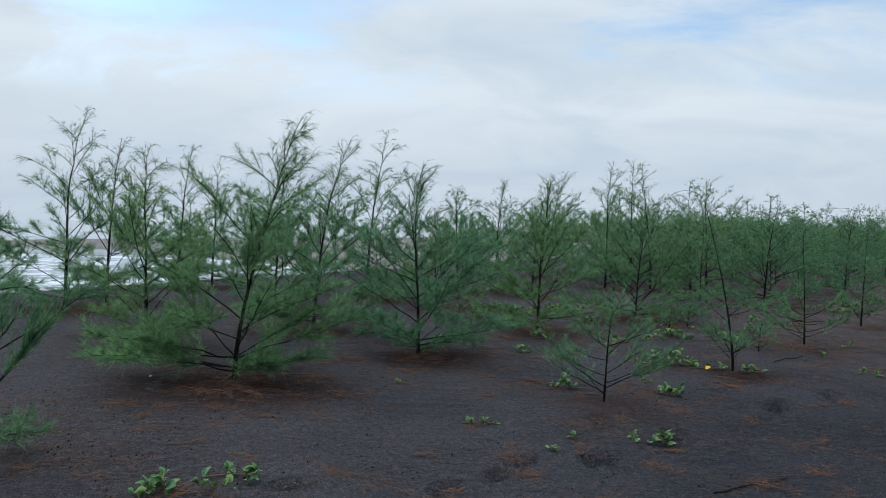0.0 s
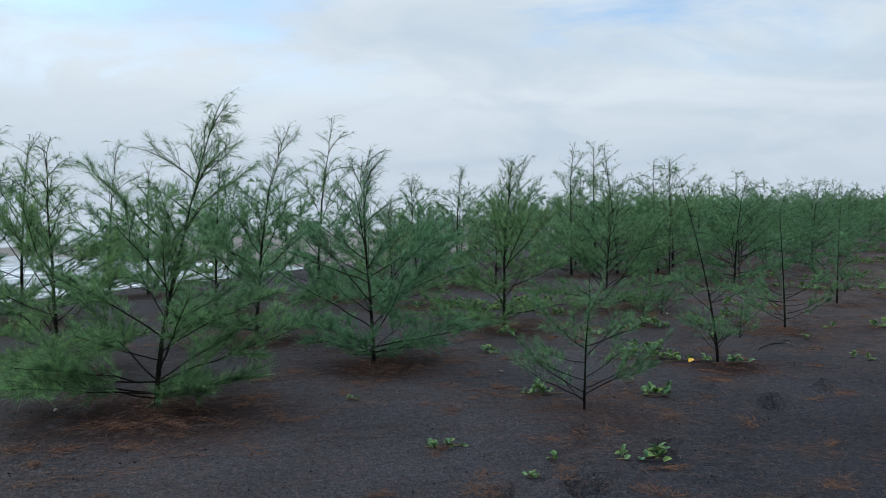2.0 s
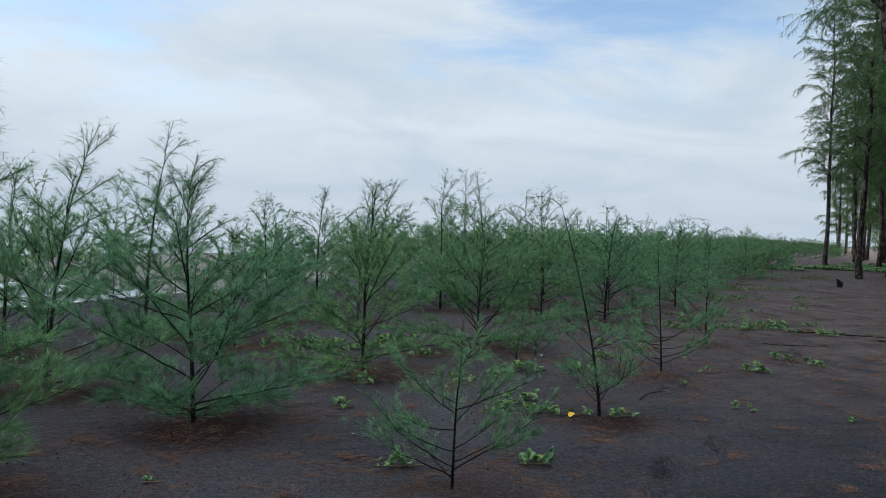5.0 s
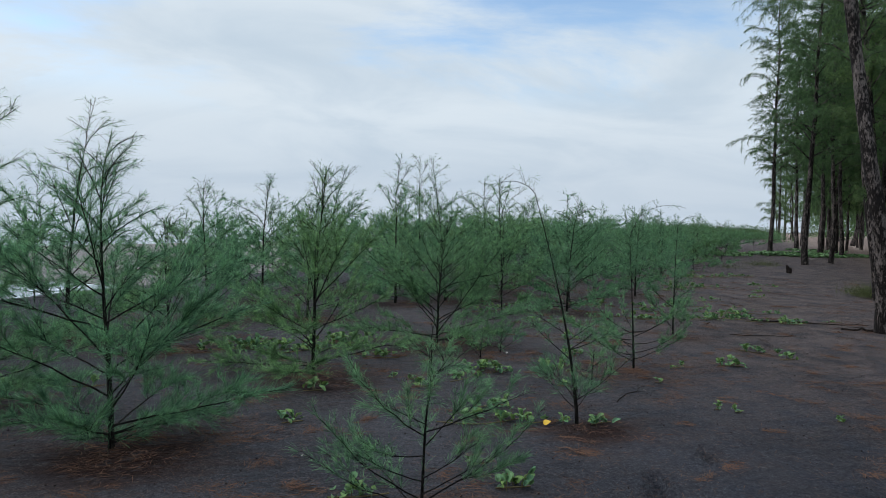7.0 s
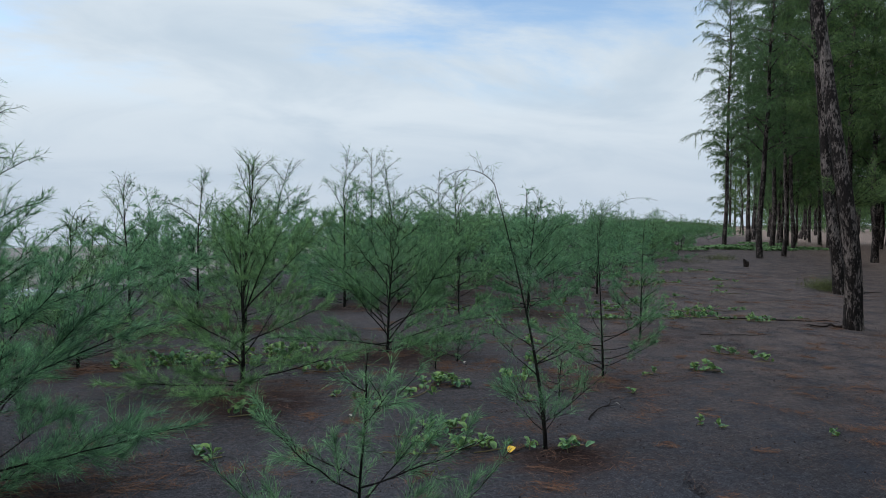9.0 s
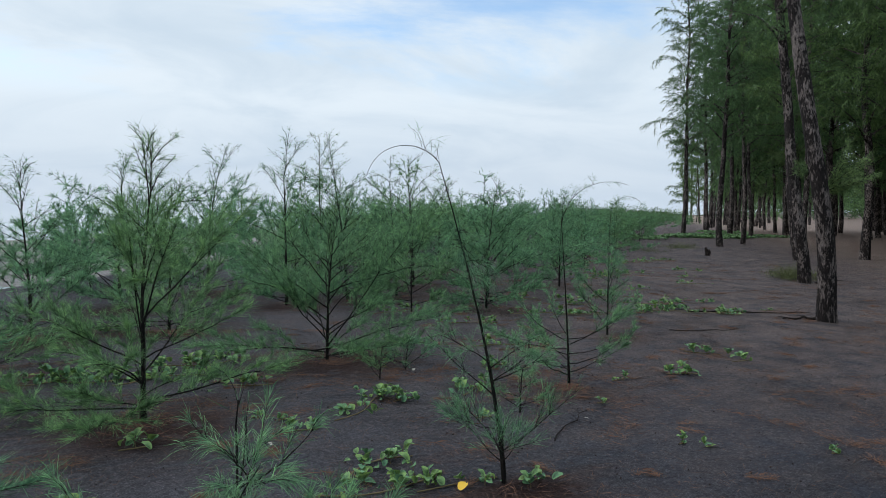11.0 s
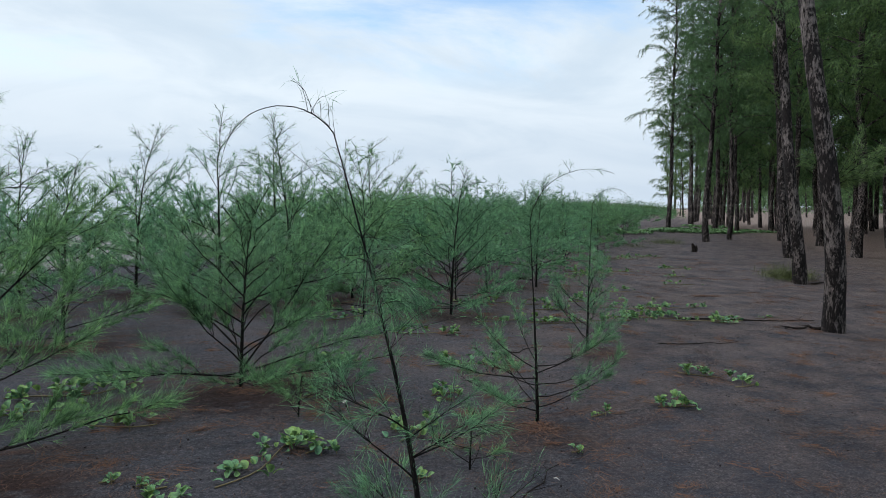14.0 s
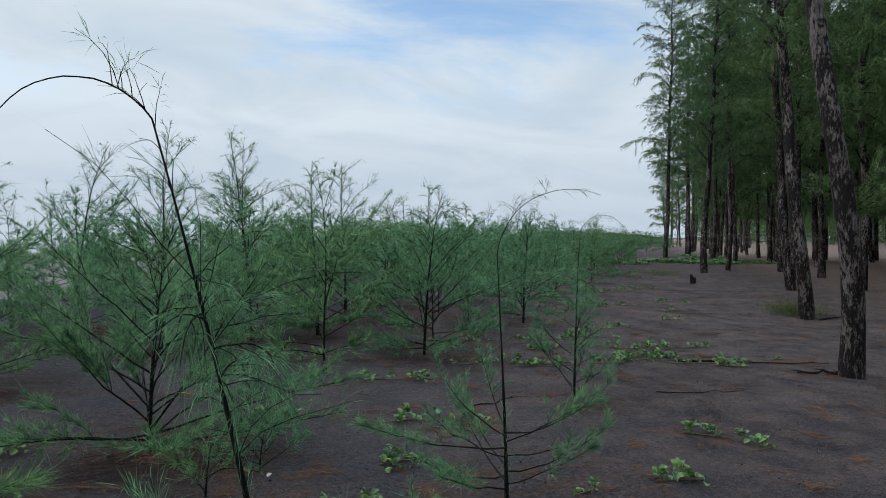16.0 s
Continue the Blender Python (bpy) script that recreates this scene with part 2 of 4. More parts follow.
def make_bark(name, dark, light, scale=1.0):
    m, nt, b = material(name, 0.9, 0.15)
    a = noise_node(nt, 11 * scale, 8, 0.7, stretch=(1, 1, 0.34))
    v = noise_node(nt, 6.5 * scale, 8, 0.70, stretch=(1, 1, 0.38))
    big = noise_node(nt, 1.1 * scale, 3, 0.5, stretch=(1, 1, 0.45))
    md = nt.nodes.new("ShaderNodeMath"); md.operation = "MULTIPLY_ADD"; md.inputs[1].default_value = 0.55
    nt.links.new(big.outputs["Fac"], md.inputs[0]); nt.links.new(v.outputs["Fac"], md.inputs[2])
    f = ramp(nt, md.outputs[0], [(0.77, (0, 0, 0)), (0.87, (1, 1, 1))])
    g = ramp(nt, a.outputs["Fac"], [(0.32, (0.30, 0.30, 0.30)), (0.7, (1.3, 1.25, 1.25))])
    c = mixc(nt, f.outputs[0], dark, light)
    c = mixc(nt, 1.0, c, g.outputs[0], "MULTIPLY")
    nt.links.new(c, b.inputs["Base Color"])
    hs = nt.nodes.new("ShaderNodeMath"); hs.operation = "MULTIPLY_ADD"; hs.inputs[1].default_value = -0.35
    nt.links.new(f.outputs[0], hs.inputs[0]); nt.links.new(a.outputs["Fac"], hs.inputs[2])
    bump(nt, b, hs.outputs[0], 1.0, 0.035)
    return m


def make_water():
    m, nt, b = material("sea_water", 0.12, 0.5)
    foam = noise_node(nt, 0.20, 9, 0.68, stretch=(0.8, 1.6, 1), rotation=(0, 0, radians(-49)))
    f = ramp(nt, foam.outputs["Fac"], [(0.44, (0, 0, 0)), (0.64, (1, 1, 1))])
    at = nt.nodes.new("ShaderNodeNewGeometry")               # surf only where the water is shallow
    out_to = nt.nodes.new("ShaderNodeVectorMath"); out_to.operation = "DOT_PRODUCT"; out_to.inputs[1].default_value = (-0.755, 0.656, 0)
    nt.links.new(at.outputs["Position"], out_to.inputs[0])
    surf = nt.nodes.new("ShaderNodeMapRange")
    surf.inputs["From Min"].default_value, surf.inputs["From Max"].default_value = 30, 85
    surf.inputs["To Min"].default_value, surf.inputs["To Max"].default_value = 1.0, 0.15
    nt.links.new(out_to.outputs["Value"], surf.inputs["Value"])
    white = nt.nodes.new("ShaderNodeMath"); white.operation = "MULTIPLY"
    nt.links.new(f.outputs[0], white.inputs[0]); nt.links.new(surf.outputs[0], white.inputs[1])
    nt.links.new(mixc(nt, white.outputs[0], (0.22, 0.26, 0.28), (0.66, 0.68, 0.70)), b.inputs["Base Color"])
    nt.links.new(white.outputs[0], b.inputs["Roughness"])
    w = noise_node(nt, 0.9, 5, 0.6, stretch=(0.5, 1.5, 1), rotation=(0, 0, radians(-49)))
    bump(nt, b, w.outputs["Fac"], 0.35, 0.3)
    return m


def plain(name, colours, scale=30, rough=0.8, rnd=True):
    m, nt, b = material(name, rough, 0.25)
    n = noise_node(nt, scale, 4)
    c = mixc(nt, n.outputs["Fac"], colours[0], colours[1])
    if rnd:
        geo = nt.nodes.new("ShaderNodeNewGeometry")
        r = ramp(nt, geo.outputs["Random Per Island"], [(0, (0.65, 0.65, 0.65)), (1, (1.3, 1.3, 1.3))])
        c = mixc(nt, 1.0, c, r.outputs[0], "MULTIPLY")
    nt.links.new(c, b.inputs["Base Color"])
    return m


SAND = make_sand()
WATER = make_water()
BARK_YOUNG = make_bark("young_bark", (0.013, 0.011, 0.010), (0.038, 0.031, 0.026), 6)
BARK = make_bark("casuarina_bark", (0.022, 0.018, 0.017), (0.215, 0.185, 0.172), 4.6)
NEEDLE = foliage("casuarina_needles", (0.018, 0.065, 0.038), (0.156, 0.300, 0.152), 0.42)
NEEDLE_OLD = foliage("casuarina_needles_old", (0.017, 0.048, 0.021), (0.090, 0.155, 0.058), 0.36)
NEEDLE_DRY = plain("dry_needles", ((0.085, 0.040, 0.026), (0.185, 0.098, 0.060)), 6, 0.9)
LEAF = foliage("creeper_leaf", (0.062, 0.130, 0.052), (0.132, 0.225, 0.088), 0.22, (0.66, 0.84, 1.12), (1.18, 1.08, 0.72))
STEM = plain("creeper_stem", ((0.10, 0.07, 0.04), (0.16, 0.13, 0.06)), 20, 0.8, False)
YELLOW = plain("yellow_leaf", ((0.62, 0.40, 0.04), (0.55, 0.30, 0.03)), 12, 0.6, False)
SPROUT = foliage("fresh_shoots", (0.050, 0.090, 0.030), (0.150, 0.215, 0.080), 0.36)
GRASS = foliage("dune_grass", (0.036, 0.052, 0.020), (0.100, 0.118, 0.048), 0.25)
DEADWOOD = make_bark("dead_wood", (0.020, 0.015, 0.013), (0.050, 0.038, 0.032), 4)
SHELL = plain("pale_shell", ((0.32, 0.29, 0.25), (0.42, 0.39, 0.34)), 40, 0.7, False)


# ---------------------------------------------------------------- mesh helpers
class Shape:
    """Collects vertices and faces, with a material slot for each face."""

    def __init__(self):
        self.v, self.f, self.n, self.m = [], [], [], []
        self.count = 0

    def add(self, verts, faces, slot=0):
        verts = np.asarray(verts, float).reshape(-1, 3)
        faces = np.asarray(faces, int)
        self.v.append(verts)
        self.f.append((faces + self.count).ravel())
        self.n.append(np.full(len(faces), faces.shape[1]))
        self.m.append(np.full(len(faces), slot))
        self.count += len(verts)
        return self

    def mesh(self, name, mats, smooth=False):
        me = bpy.data.meshes.new(name)
        v, f = np.concatenate(self.v), np.concatenate(self.f)
        n, sl = np.concatenate(self.n), np.concatenate(self.m)
        me.vertices.add(len(v)); me.vertices.foreach_set("co", v.astype(np.float32).ravel())
        me.loops.add(len(f)); me.loops.foreach_set("vertex_index", f.astype(np.int32))
        me.polygons.add(len(n))
        start = np.concatenate([[0], np.cumsum(n)[:-1]])
        me.polygons.foreach_set("loop_start", start.astype(np.int32))
        me.polygons.foreach_set("material_index", sl.astype(np.int32))
        me.polygons.foreach_set("use_smooth", np.full(len(n), smooth))
        for mt in mats:
            me.materials.append(mt)
        me.update(calc_edges=True)
        return me


def part(name, shape, mats, parent, label="", smooth=False):
    ob = new(name, shape.mesh(name, mats if isinstance(mats, (list, tuple)) else [mats], smooth))
    ob.parent = parent
    return tagged(ob, label)


def thing(name, place, label, category, group="", kind="", turn=0.0):
    ob = new(name)
    ob.empty_display_size = 0.1
    ob.matrix_world = pose(*place, 0, 0, turn)
    return tagged(ob, label, category, group, kind)


def unit(a):
    return a / np.maximum(np.linalg.norm(a, axis=-1, keepdims=True), 1e-9)


def tube(shape, pts, radii, sides=5, slot=0, lump=0.0, rng=None, cap=True):
    pts = np.asarray(pts, float)
    k = len(pts)
    tan = unit(np.gradient(pts, axis=0))
    ref = np.array((1.0, 0.0, 0.0)) if abs(tan[0][0]) < 0.8 else np.array((0.0, 1.0, 0.0))
    e1 = unit(np.cross(tan, ref)); e2 = np.cross(tan, e1)
    ang = np.linspace(0, 2 * math.pi, sides, endpoint=False)
    r = np.asarray(radii, float)[:, None] * np.ones((1, sides))
    if lump:
        r = r * (1 + lump * (rng.random((k, sides)) - 0.5))
    v = pts[:, None] + r[..., None] * (np.cos(ang)[None, :, None] * e1[:, None] + np.sin(ang)[None, :, None] * e2[:, None])
    i, j = np.meshgrid(np.arange(k - 1), np.arange(sides), indexing="ij")
    a, b = i * sides + j, i * sides + (j + 1) % sides
    shape.add(v.reshape(-1, 3), np.stack([a, b, b + sides, a + sides], -1).reshape(-1, 4), slot)
    if cap:
        shape.add(np.concatenate([v[-1], [pts[-1] + tan[-1] * radii[-1] * 0.4]]), [[q, (q + 1) % sides, sides] for q in range(sides)], slot)


def needles(shape, base, way, length, width, rng, droop, slot=0, simple=False):
    """Thin pointed blades that start at base, widest in the middle and bent by droop at the tip."""
    n = len(base)
    if not n:
        return
    side = unit(np.cross(way, rng.normal(size=(n, 3)))) * width
    tip = base + (way + droop) * length[:, None]
    if simple:
        v = np.stack([base - side, base + side, tip], 1)
        shape.add(v.reshape(-1, 3), np.arange(3 * n).reshape(-1, 3), slot)
        return
    mid = base + way * (length * 0.5)[:, None] + droop * (length * 0.25)[:, None]
    v = np.stack([base, mid + side, tip, mid - side], 1)
    shape.add(v.reshape(-1, 3), np.arange(4 * n).reshape(-1, 4), slot)


def arc(start, az, el0, el1, length, k, rng, wob=0.06):
    """A branch line: from start, at azimuth az, its elevation going from el0 to el1."""
    el = np.linspace(el0, el1, k) + rng.normal(0, wob, k)
    azs = az + np.cumsum(rng.normal(0, wob, k)) * 0.7
    step = length / (k - 1)
    d = np.stack([np.cos(el) * np.cos(azs), np.cos(el) * np.sin(azs), np.sin(el)], 1) * step
    p = np.concatenate([[np.zeros(3)], np.cumsum(d[:-1], 0)])
    return np.asarray(start) + p


def along(line, s):
    """Points and directions at the fractions s of a line."""
    k = len(line) - 1
    x = np.clip(np.asarray(s) * k, 0, k - 1e-6)
    i = x.astype(int)
    fr = (x - i)[:, None]
    return line[i] * (1 - fr) + line[i + 1] * fr, unit(line[i + 1] - line[i])


# ---------------------------------------------------------------- ground
def smooth_step(a, b, x):
    t = np.clip((x - a) / (b - a), 0, 1)
    return t * t * (3 - 2 * t)


def shore(x, y):
    """Metres along the shore and out to sea."""
    return 0.656 * x + 0.755 * y, -0.755 * x + 0.656 * y


def make_ripples():
    rng = np.random.default_rng(3)
    out = []
    for _ in range(26):
        wl, a = rng.uniform(0.35, 3.2), rng.uniform(0, math.pi)
        out.append((2 * math.pi / wl * math.cos(a), 2 * math.pi / wl * math.sin(a), rng.uniform(0, 6.3), 0.0013 * wl ** 0.8))
    return out


RIPPLES = make_ripples()                               # wind ripples and low hummocks


def ground_z(x, y):
    x, y = np.asarray(x, float), np.asarray(y, float)
    u, s = shore(x, y)
    uu = np.where(u < 45, u, 45 + 15 * (1 - np.exp(-np.maximum(u - 45, 0) / 15)))
    uu = np.where(u < -10, -10, uu)
    ss = np.where(s > -6, s, -6 - 4 * (1 - np.exp(np.minimum(s + 6, 0) / 4)))
    ss = np.where(s > 9, 9 + 3 * (1 - np.exp(-np.maximum(s - 9, 0) / 3)), ss)
    z = -0.12 + 0.0115 * uu + 0.0503 * ss - 2.6 * smooth_step(10, 25, s)
    z = z + 0.45 * smooth_step(84, 94, s) * (1 - smooth_step(100, 112, s)) - 3.0 * smooth_step(112, 140, s)
    near = smooth_step(30, 12, np.hypot(x - 3, y - 8))
    for kx, ky, ph, am in RIPPLES:
        z = z + near * am * np.sin(kx * x + ky * y + ph)
    return z


def gz(x, y):
    return float(ground_z(x, y))


# footprints in the sand: place, heading
FEET = [(0.54, 4.27, 60), (0.98, 4.34, 80), (1.09, 4.36, 70), (1.68, 4.87, 70), (0.36, 4.04, 60), (0.04, 3.80, 50), (-0.80, 3.71, 30), (2.92, 5.87, 65),
        (2.80, 5.70, 60), (1.19, 5.12, 70), (3.53, 6.14, 60), (7.39, 9.77, 50), (7.15, 9.48, 60), (6.97, 9.51, 40), (6.88, 9.33, 55), (0.2, 3.5, 40)]
# young casuarinas that stand nearest: name key, place, height, lean of the tip, spread, limbs, seed, habit
YOUNG = [
    ("A", -1.75, 5.75, 2.20, (0.47, 0.12), 1.08, 44, 11, "brush"),
    ("B", -0.24, 6.97, 1.95, (-0.10, 0.0), 1.00, 45, 12, "brush"),
    ("C", 1.33, 5.55, 0.98, (0.02, 0.0), 0.66, 18, 13, "sparse"),
    ("D", 2.97, 6.95, 1.75, (-0.30, 0.145), 0.58, 22, 14, "weeping"),
    ("E", 4.55, 8.58, 1.38, (-0.05, 0.02), 0.92, 13, 15, "leader"),
    ("F", 6.27, 10.24, 1.48, (0.04, -0.02), 0.62, 24, 16, "droop"),
    ("G", 1.21, 8.68, 1.93, (0.14, 0.0), 1.04, 42, 17, "brush"),
    ("H", 2.82, 10.0, 1.45, (0.08, 0.0), 1.21, 45, 18, "brush"),
    ("I", 4.18, 13.8, 2.50, (-0.28, 0.06), 1.04, 42, 19, "brush"),
    ("J", 3.15, 13.3, 2.45, (0.05, 0.0), 0.99, 40, 20, "brush"),
    ("K", 2.28, 14.9, 2.28, (0.25, 0.0), 1.16, 40, 21, "brush"),
    ("L", 5.02, 13.9, 2.22, (-0.16, 0.05), 0.83, 35, 22, "brush"),
    ("M", 5.72, 14.9, 2.30, (-0.10, 0.05), 1.16, 45, 23, "brush"),
    ("N", -2.90, 6.70, 2.00, (-0.05, 0.0), 0.94, 37, 24, "brush"),
    ("O", -4.26, 11.0, 2.28, (0.12, 0.0), 0.94, 35, 25, "brush"),
    ("P", -3.78, 11.2, 2.00, (0.10, 0.0), 0.88, 32, 26, "brush"),
    ("Q", -1.52, 8.05, 2.22, (0.30, 0.05), 1.04, 42, 27, "brush"),
    ("R", -1.20, 10.8, 2.62, (0.20, 0.0), 1.04, 42, 28, "brush"),
    ("S", -4.75, 8.60, 2.50, (0.10, 0.1), 1.10, 40, 29, "brush"),
    ("T", -4.40, 8.95, 2.20, (0.05, 0.1), 0.99, 37, 30, "brush"),
    ("U", 0.25, 11.8, 1.78, (-0.12, 0.0), 0.94, 35, 31, "brush"),
    ("V", -0.10, 10.0, 1.38, (-0.06, 0.0), 0.88, 32, 32, "brush"),
    ("W", -2.85, 3.95, 1.35, (0.12, 0.05), 1.04, 32, 33, "brush"),
    ("X", 5.82, 12.4, 1.85, (0.10, -0.03), 0.94, 40, 34, "brush"),
    ("Y", 7.37, 14.2, 0.95, (-0.05, 0.03), 0.40, 14, 35, "sparse"),
    ("Z", 8.45, 14.4, 1.80, (0.08, 0.0), 0.83, 35, 36, "brush"),
    ("AA", 4.70, 17.2, 2.80, (0.0, 0.0), 1.04, 42, 37, "brush"),
    ("AB", 1.55, 11.9, 1.70, (0.1, 0.0), 0.90, 35, 38, "brush"),
    ("AC", -2.35, 9.6, 1.95, (0.1, 0.0), 0.99, 37, 39, "brush"),
    ("AD", 1.05, 13.6, 2.0, (0.1, 0.0), 1.04, 35, 40, "brush"),
    ("AE", 7.0, 16.6, 1.9, (0.1, 0.0), 1.04, 35, 41, "brush"),
]
# tall trunks at the edge of the old stand: place, girth radius, height, lean and bow of the stem
OLD = [
    (10.03, 10.18, 0.122, 13.5, (-1.34, 0.65), -0.20, 1), (14.48, 13.91, 0.128, 14.0, (-1.13, 0.55), -0.05, 2),
    (20.24, 18.54, 0.16, 14.5, (-1.0, 0.5), 0.0, 3), (23.46, 24.69, 0.16, 14.0, (0.55, -0.26), -0.18, 4),
    (29.03, 32.45, 0.15, 15.0, (0.3, -0.15), 0.02, 5), (33.83, 33.66, 0.18, 15.0, (0.35, 0.0), 0.05, 6),
    (29.34, 25.84, 0.16, 14.0, (-0.3, 0.2), 0.1, 7), (38.47, 33.1, 0.18, 14.5, (0.2, 0.0), 0.1, 8),
    (40.37, 34.98, 0.20, 15.0, (-0.2, 0.2), 0.0, 9), (49.4, 50.1, 0.25, 15.5, (0.6, 0.0), 0.1, 10),
    (53.0, 53.2, 0.2, 15.0, (0.5, 0.0), 0.1, 11), (64.0, 57.8, 0.3, 15.5, (0.9, 0.0), 0.5, 12),
    (66.5, 58.9, 0.25, 15.0, (0.2, 0.0), 0.1, 13), (46.8, 35.8, 0.2, 14.5, (0.1, 0.0), 0.1, 14),
    (52.9, 37.3, 0.22, 15.0, (0.2, 0.1), -0.1, 15), (51.1, 35.7, 0.2, 14.5, (-0.1, 0.1), 0.1, 16),
    (26.6, 26.3, 0.13, 14.0, (0.2, 0.2), 0.05, 19), (31.6, 30.2, 0.14, 14.5, (-0.2, 0.3), 0.05, 20), (36.5, 38.0, 0.15, 15.0, (0.1, 0.2), 0.05, 21),
    (42.0, 43.5, 0.16, 15.0, (0.2, 0.1), 0.05, 22), (25.0, 22.0, 0.15, 14.0, (0.3, -0.2), 0.08, 23),
    (68.0, 72.0, 0.24, 15.0, (0.3, 0.0), 0.0, 17), (94.0, 97.5, 0.3, 15.0, (0.3, 0.0), 0.0, 18),
]


def build_ground():
    def lines(lo, hi, step, grow, far):
        mid = np.arange(lo, hi, step)
        out = [mid]
        for sgn, edge in ((-1, lo), (1, hi)):
            d, p, acc = step, edge, []
            while abs(p - edge) < far:
                d *= grow
                p += sgn * d
                acc.append(p)
            out.append(np.array(acc))
        return np.sort(np.concatenate(out))
    xs, ys = lines(-3.2, 7.5, 0.05, 1.10, 3000), lines(2.8, 10.5, 0.05, 1.10, 3000)
    X, Y = np.meshgrid(xs, ys, indexing="ij")
    Z = ground_z(X, Y)
    rng = np.random.default_rng(3)
    far = smooth_step(14, 40, np.hypot(X - 3, Y - 8)) * smooth_step(34, 20, shore(X, Y)[1])
    for _ in range(10):
        wl, a = rng.uniform(8, 30), rng.uniform(0, math.pi)
        Z += far * 0.02 * np.sin(2 * math.pi / wl * (X * math.cos(a) + Y * math.sin(a)) + rng.uniform(0, 6.3))
    for fx, fy, h in FEET:
        c, s_ = math.cos(radians(h)), math.sin(radians(h))
        p, q = (X - fx) * c + (Y - fy) * s_, -(X - fx) * s_ + (Y - fy) * c
        e = (p / 0.115) ** 2 + (q / 0.065) ** 2
        Z += -0.100 * np.exp(-e ** 2.0) + 0.016 * np.exp(-((np.sqrt(e) - 1.5) / 0.35) ** 2)
    duff, heap_shade = np.zeros_like(Z), np.zeros_like(Z)
    for key, tx, ty, h, _, r, *_ in YOUNG:
        d = np.hypot((X - tx) * 0.85, Y - ty)
        duff = np.maximum(duff, np.exp(-(d / (0.55 * r + 0.12)) ** 2))
        # dark patch under each tree: rotting needles plus painted shade
        heap_shade = np.maximum(heap_shade, (0.95 if h > 1.4 else 0.25) * np.exp(-(np.hypot(X - tx - 0.05, (Y - ty + 0.2) * 1.3) / (0.80 * r if key == "A" else 0.42 * r + 0.1)) ** 4))
    u, s = shore(X, Y)
    duff = np.clip(duff * 1.3 + 0.30 * smooth_step(1.5, -4, s) + 0.04 + 0.24 * smooth_step(5, 12, u), 0, 1)
    beach = smooth_step(11.5, 16, s)
    carpet = smooth_step(8.5, 0.0, s) * smooth_step(6, 11, u) * (0.55 + 0.40 * smooth_step(9, 15, u))
    under = smooth_step(-2.5, -8, s) * smooth_step(14, 24, u) * smooth_step(-70, -40, s) * 0.9
    nx, ny = X.shape
    i, j = np.meshgrid(np.arange(nx - 1), np.arange(ny - 1), indexing="ij")
    a = i * ny + j
    sh = Shape().add(np.stack([X, Y, Z], -1).reshape(-1, 3), np.stack([a, a + ny, a + ny + 1, a + 1], -1).reshape(-1, 4))
    me = sh.mesh("ground", [SAND], True)
    for nm, arr in (("duff", duff), ("beach", beach), ("carpet", carpet), ("heap_shade", heap_shade), ("floor", under), ("dry", 0.60 * smooth_step(0.6, 3.6, s))):
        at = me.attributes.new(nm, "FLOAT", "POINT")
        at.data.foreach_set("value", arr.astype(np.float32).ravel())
    tagged(new("ground", me), "dark volcanic sand strewn with needle litter", "sand", kind="structure")
    # the sea
    ub, sb = np.array([-2500.0, -200, 0, 200, 2500]), np.array([18.0, 60, 120, 300, 2800])
    v = [(0.656 * p - 0.755 * q, 0.755 * p + 0.656 * q, -1.75) for p in ub for q in sb]
    f = [(a * 5 + b, a * 5 + b + 5, a * 5 + b + 6, a * 5 + b + 1) for a in range(4) for b in range(4)]
    tagged(new("water", Shape().add(v, f).mesh("water", [WATER])), "grey sea with white surf beyond the dune", "sea", kind="structure")


build_ground()


# ---------------------------------------------------------------- young casuarina
# leaders that bend over: way, first and last slope, length
BOWS = {"weeping": ((-0.90, 0.43), 52, -80, 0.50), "droop": ((0.90, -0.44), 72, -60, 0.46), "leader": ((0.90, -0.44), 80, -28, 0.76)}


